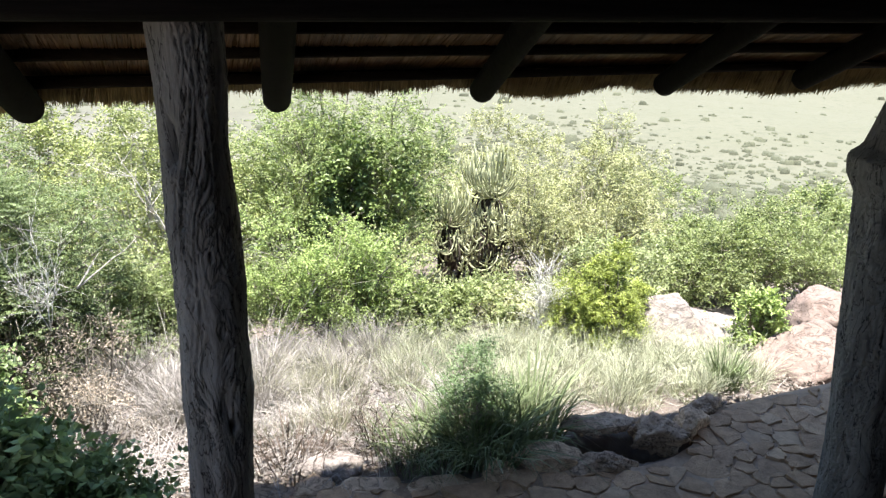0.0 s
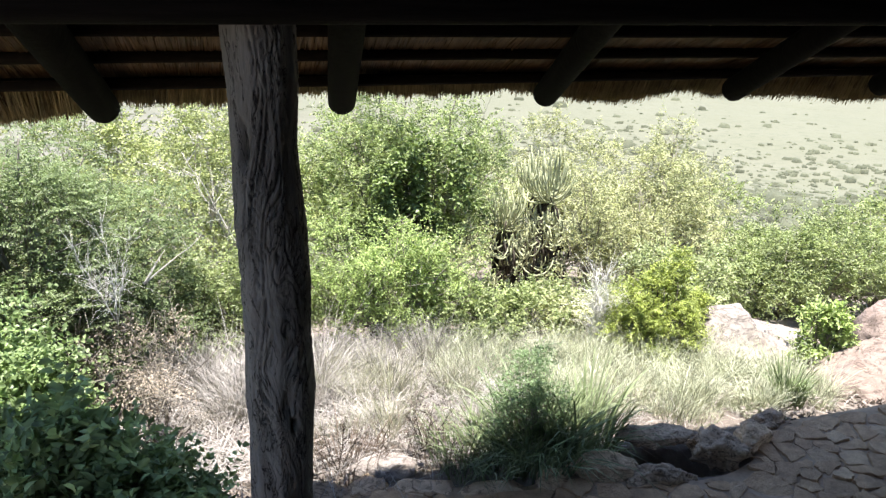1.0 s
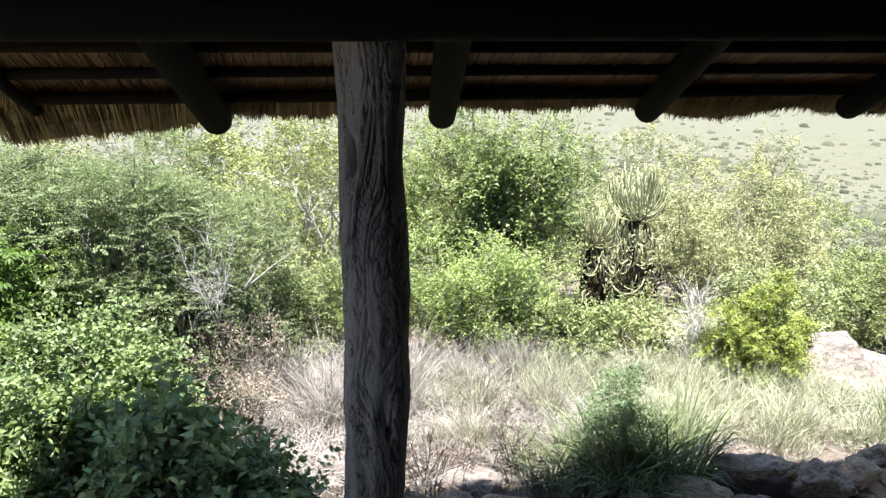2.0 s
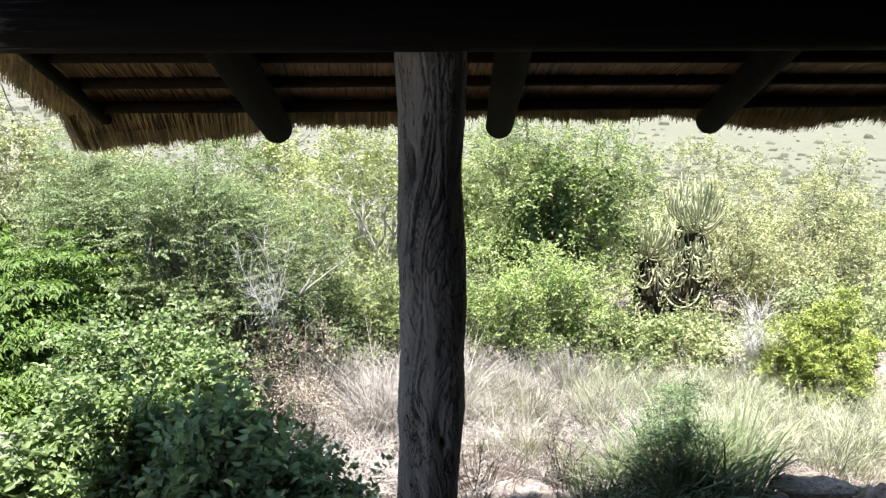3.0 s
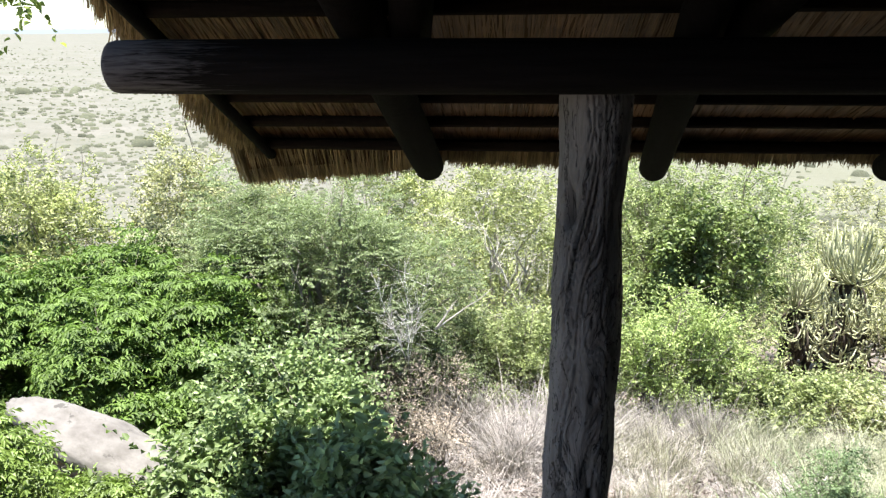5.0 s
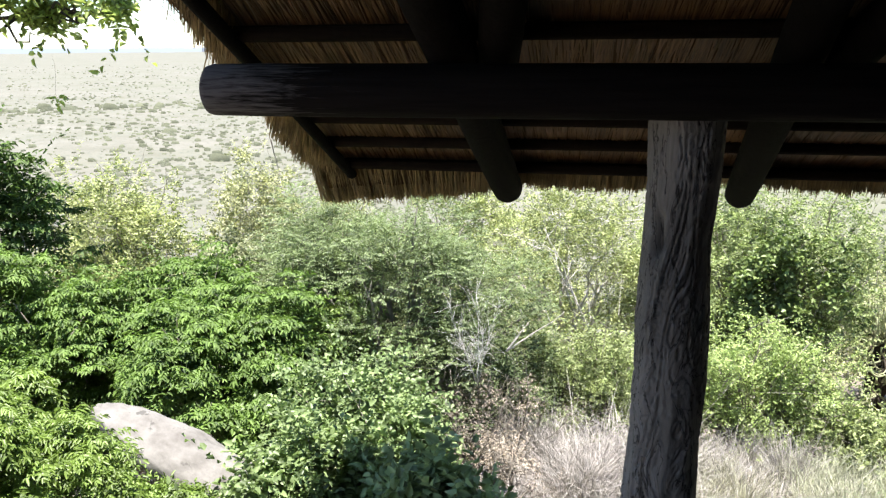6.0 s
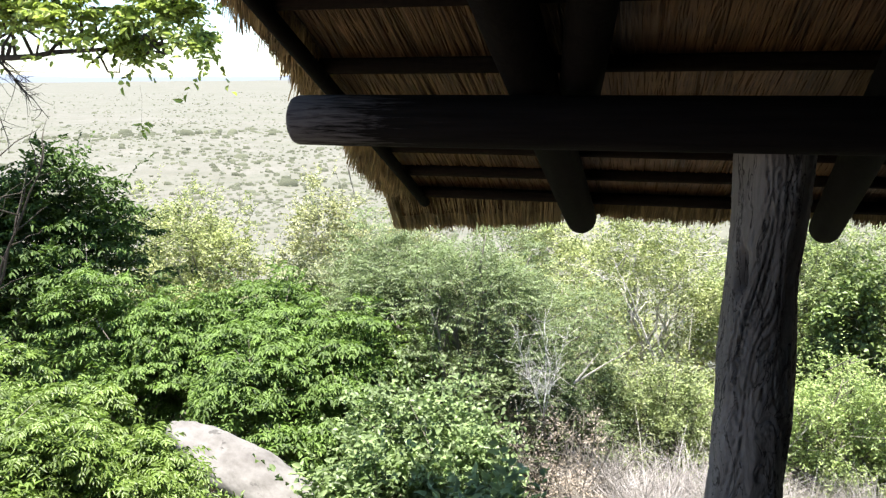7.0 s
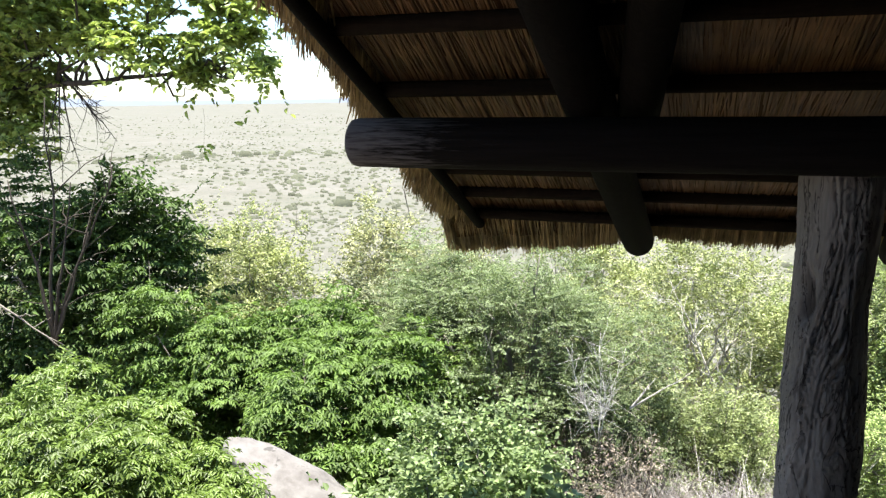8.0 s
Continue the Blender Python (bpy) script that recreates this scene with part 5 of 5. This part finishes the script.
# the sixth bough row, above the view, is added to shade shadow_tree
plant("overhanging_tree", "tree limb with large light green leaves overhead", "tree", -9.55, 6.27, 5.2, 1, 1, 8, 3000, 7, 0.28, 0.095, 0.05, L_BIG, 60, stems=2, fine=True, stem_r=0.019, bark=M_DARKSTEM,
      hub=((-8.15, 6.13, 3.3), (-5.42, 6.13, 3.44)), droop=0.35, shell=0.2, shoots=0, whorls=950, rays=7, pairs=1, reach=0.05, sag=0.0, extra=boughs((
          ((-8.08, 6.13, 4.09), (-4.65, 6.13, 3.95), 8, 0.48), ((-8.08, 5.99, 3.72), (-5.77, 6.13, 3.72), 6, 0.35), ((-5.55, 6.13, 3.57), (-5.44, 6.13, 3.11), 4, 0.14),
          ((-4.9, 6.13, 3.75), (-4.51, 6.13, 3.4), 3, 0.15), ((-7.94, 6.2, 3.53), (-8.08, 6.41, 2.38), 5, 0.24), ((-8.8, 5.3, 5.3), (-6.1, 5.2, 5.2), 6, 0.62), ((-9.83, 6.55, 4.83), (-5.63, 6.41, 4.62), 5, 0.50),
          ((-7.38, 6.13, 3.5), (-8.15, 6.13, 3.08), 3, 0.31)), 62))


def hanging_sprig(x, y, z0, z1):
    """A few leaves on a thread of stem below the overhanging limb."""
    rng = np.random.default_rng(61)
    root = tagged(new("hanging_sprig"), "small green leaf sprig hanging on a thin vine", "sprig")
    root.location = (x, y, z1)
    t = np.linspace(0, 1, 8)[:, None]
    q = np.concatenate([0.02 * np.sin(4 * t), 0.01 * np.cos(5 * t), (z0 - z1) * (1 - t)], 1)
    part("vine", mesh_from("vine", *tube(q, np.full(8, 0.0009), 5), True), M_DARKSTEM, root)
    o = np.array([[0, 0, 0.0], [0.01, 0, 0.0], [0, 0, -0.01]])
    d = np.array([[0.9, 0.1, 0.1], [-0.8, 0.2, 0.0], [0.1, 0, -1.0]])
    part("leaves", mesh_from("leaves", *sprigs(rng, o, d, 4, 0.084, 0.095, 0.045, 0.2, 1.0, 0.5, True)), L_BIG, root)["kind"] = "stuff"


hanging_sprig(-5.44, 6.13, 3.08, 2.69)


# ---- candelabra plant ----
def build_candelabra():
    rng = np.random.default_rng(81)
    x0, y0 = 3.45, 9.4
    z0 = gz(x0, y0) - 0.05
    root = tagged(new("candelabra_plant"), "spiky candelabra succulent with crowded upcurved pale stems", "succulent")
    root.location = (x0, y0, z0)
    # crowns: x, y, z of the fork, stems, reach, rise, droop
    heads = ((3.24, 9.2, -0.36, 70, 0.40, 0.66, 0.05), (3.93, 9.25, 0.02, 84, 0.50, 0.76, 0.07), (3.42, 9.1, -0.78, 34, 0.44, 0.22, 0.16),
             (3.15, 9.0, -1.02, 26, 0.42, 0.10, 0.22), (4.25, 9.1, -0.58, 40, 0.42, 0.34, 0.12), (3.72, 9.0, -0.55, 36, 0.36, 0.36, 0.10), (3.62, 8.9, -1.30, 30, 0.46, 0.16, 0.20),
             (4.0, 9.0, -0.95, 26, 0.40, 0.2, 0.15), (3.85, 9.1, -0.3, 44, 0.46, 0.24, 0.14), (3.3, 9.0, -0.58, 34, 0.44, 0.2, 0.16),
             (3.35, 8.8, -1.55, 24, 0.42, 0.12, 0.2), (3.05, 8.9, -1.35, 22, 0.36, 0.14, 0.2))
    for hx, hy, hz, n, reach, rise, sag in heads:
        h = np.array([hx - x0, hy - y0, hz - z0])
        s = np.linspace(0, 1, 8)[:, None]
        foot = np.array([[0.35 * h[0] - 0.1, 0.3 * h[1], 0.0]])
        p = foot * (1 - s) + h[None] * s
        p[:, 0] += 0.07 * np.sin(3 * s[:, 0] + hx)
        v, f = tube(p, 0.065 * (1 - 0.4 * s[:, 0]), 9)
        part("trunk", mesh_from("trunk", v, f, True), M_DARKSTEM, root)
        t = np.linspace(0, 1, 9)[:, None]
        for k in range(n):
            a = rng.uniform(0, 2 * np.pi)
            q = rng.random() ** 0.5
            rr = reach * q * rng.uniform(0.75, 1.15)
            up = rise * (1 - 0.35 * q) * rng.uniform(0.6, 1.1)
            turn = a + rng.normal() * 0.4 * t
            p = h + 0.05 * rng.normal(size=3) + np.concatenate([np.cos(turn) * rr * (1 - (1 - t) ** 1.9), np.sin(turn) * rr * (1 - (1 - t) ** 1.9),
                                                               up * t ** 1.7 - sag * q * 1.6 * np.sin(2.6 * t) * (1 - 0.35 * t)], 1)
            r = 0.0120 * (1 - 0.5 * t[:, 0] ** 4) * rng.uniform(0.8, 1.15)
            v, f = tube(p, r, 5)
            part("stem", mesh_from("stem", v, f), M_SUCC, root)
        # withered stems hang below each crown
        for k in range(16):
            a, rr = rng.uniform(0, 2 * np.pi), rng.uniform(0.05, 0.22)
            p = h + 0.04 * rng.normal(size=3) + np.concatenate([np.cos(a) * rr * np.sin(1.7 * t), np.sin(a) * rr * np.sin(1.7 * t), -rng.uniform(0.15, 0.4) * t ** 1.6], 1)
            v, f = tube(p, np.full(9, 0.014), 5)
            part("withered_stem", mesh_from("withered_stem", v, f), M_DARKSTEM, root)


build_candelabra()


# ---- dead wood ----
def dead_branches(name, label, start, ends, r, seed, mat=None, twigs=4):
    """Bare limbs from one foot, each with side twigs."""
    rng = np.random.default_rng(seed)
    st = np.array(start, float)
    root = tagged(new(name), label, "dead branch")
    root.location = start
    mat = mat or M_DEAD
    rest = []
    for e in ends:
        e = np.array(e, float) - st
        t = np.linspace(0, 1, 9)[:, None]
        L = np.linalg.norm(e)
        p = e * t + 0.05 * L * np.cumsum(rng.normal(size=(9, 3)), 0) * 0.35 * t
        part("limb", mesh_from("limb", *tube(p, r * (1 - 0.75 * t[:, 0]), 6), True), mat, root)
        for k in range(twigs):
            i = rng.integers(2, 8)
            d = unit(e + 0.8 * L * rng.normal(size=3))
            u = np.linspace(0, 1, 5)[:, None]
            q = p[i] + d * u * L * rng.uniform(0.15, 0.4) + 0.02 * L * rng.normal(size=(5, 3)) * u
            v, f = tube(q, r * 0.4 * (1 - 0.8 * u[:, 0]), 5)
            if twigs < 20:
                part("twig", mesh_from("twig", v, f, True), mat, root)
            else:
                rest.append((v, f))
    if rest:
        v, f = join(rest)
        part("twig_tangle", mesh_from("twig_tangle", v, f, True), mat, root)["kind"] = "stuff"
    return root


dead_branches("dead_branch", "bleached bare branch caught in the shrubs", (-1.02, 4.72, 1.02), [(-0.90, 4.72, 1.20), (-0.62, 4.74, 1.32), (-0.86, 4.72, 1.23)], 0.0065, 91, None, 2)
dead_branches("dead_shrub", "tangle of bleached dead twigs in the scrub", (-1.26, 4.95, 0.62), [(-1.42, 4.85, 1.40), (-1.26, 4.85, 1.50), (-1.10, 4.85, 1.36), (-1.22, 4.8, 1.15), (-1.42, 4.85, 1.15)], 0.0028, 92, M_BLEACH, 34)
dead_branches("bare_limb", "whitish bare limb rising through the pale tree", (-0.35, 7.5, 0.1), [(-0.92, 7.45, 1.25), (-0.70, 7.45, 0.95)], 0.010, 93, None, 9)
dead_branches("dead_shrub", "grey leafless shrub beside the yellow bush", (2.94, 5.5, -0.62), [(2.80, 5.45, 0.42), (2.92, 5.45, 0.55), (3.03, 5.45, 0.44), (2.85, 5.4, 0.18), (3.0, 5.4, 0.2)], 0.0055, 94, M_BLEACH, 85)
dead_branches("dead_shrub", "bleached twigs below the creeper", (1.5, 7.0, -0.4), [(1.35, 6.95, 0.15), (1.5, 6.9, 0.25), (1.65, 6.95, 0.18), (1.45, 6.9, 0.05)], 0.004, 199, M_BLEACH, 24)
dead_branches("dry_stalk", "long pale stalk leaning over the shrub", (0.30, 5.85, -0.35), [(0.98, 5.95, 0.42)], 0.007, 95, None, 4)
dead_branches("dead_branch", "pale bare limb in the dark tree", (-6.5, 4.1, 1.75), [(-5.5, 4.1, 1.22)], 0.014, 96, M_BARK, 6)
dead_branches("dead_shrub", "brown leafless twigs over the litter", (-0.95, 4.9, 0.0), [(-1.15, 4.8, 0.75), (-0.85, 4.8, 0.8), (-0.7, 4.8, 0.6), (-1.05, 4.7, 0.5), (-0.6, 4.9, 0.4)], 0.006, 97, M_BARK, 24)
dead_branches("bare_spray", "bare brown twigs hanging below the overhanging limb", (-7.24, 6.13, 3.53), [(-6.75, 6.13, 2.87), (-6.54, 6.06, 2.66), (-7.03, 6.13, 2.38), (-6.82, 6.2, 3.08), (-7.52, 6.13, 2.59), (-7.31, 6.06, 2.31)], 0.011, 99, M_DARKSTEM, 14)
dead_branches("bare_limb", "dark bare stem and twigs inside the shaded tree", (-5.78, 4.35, 1.13), [(-5.68, 4.35, 3.17), (-5.41, 4.30, 2.46), (-5.06, 4.40, 2.82), (-5.92, 4.30, 2.58), (-5.28, 4.30, 2.06)], 0.018, 100, M_DARKSTEM, 5)
dead_branches("dead_shrub", "dark brown dry weed beside the small rock", (0.15, 3.75, -0.02), [(0.05, 3.72, 0.34), (0.2, 3.7, 0.38), (0.32, 3.74, 0.3), (-0.05, 3.8, 0.26)], 0.004, 197, M_DARKSTEM, 24)
dead_branches("dead_shrub", "dry brown stalks at the edge of the grass clump", (0.75, 3.82, -0.02), [(0.62, 3.78, 0.36), (0.8, 3.75, 0.42), (0.95, 3.8, 0.34), (0.7, 3.9, 0.3)], 0.004, 198, M_DARKSTEM, 26)
dead_branches("hanging_straw", "single straw hanging from the roof's edge", (-1.93, 2.9, 2.74), [(-1.90, 2.9, 2.58)], 0.003, 98, M_BARK, 0)
build_path()
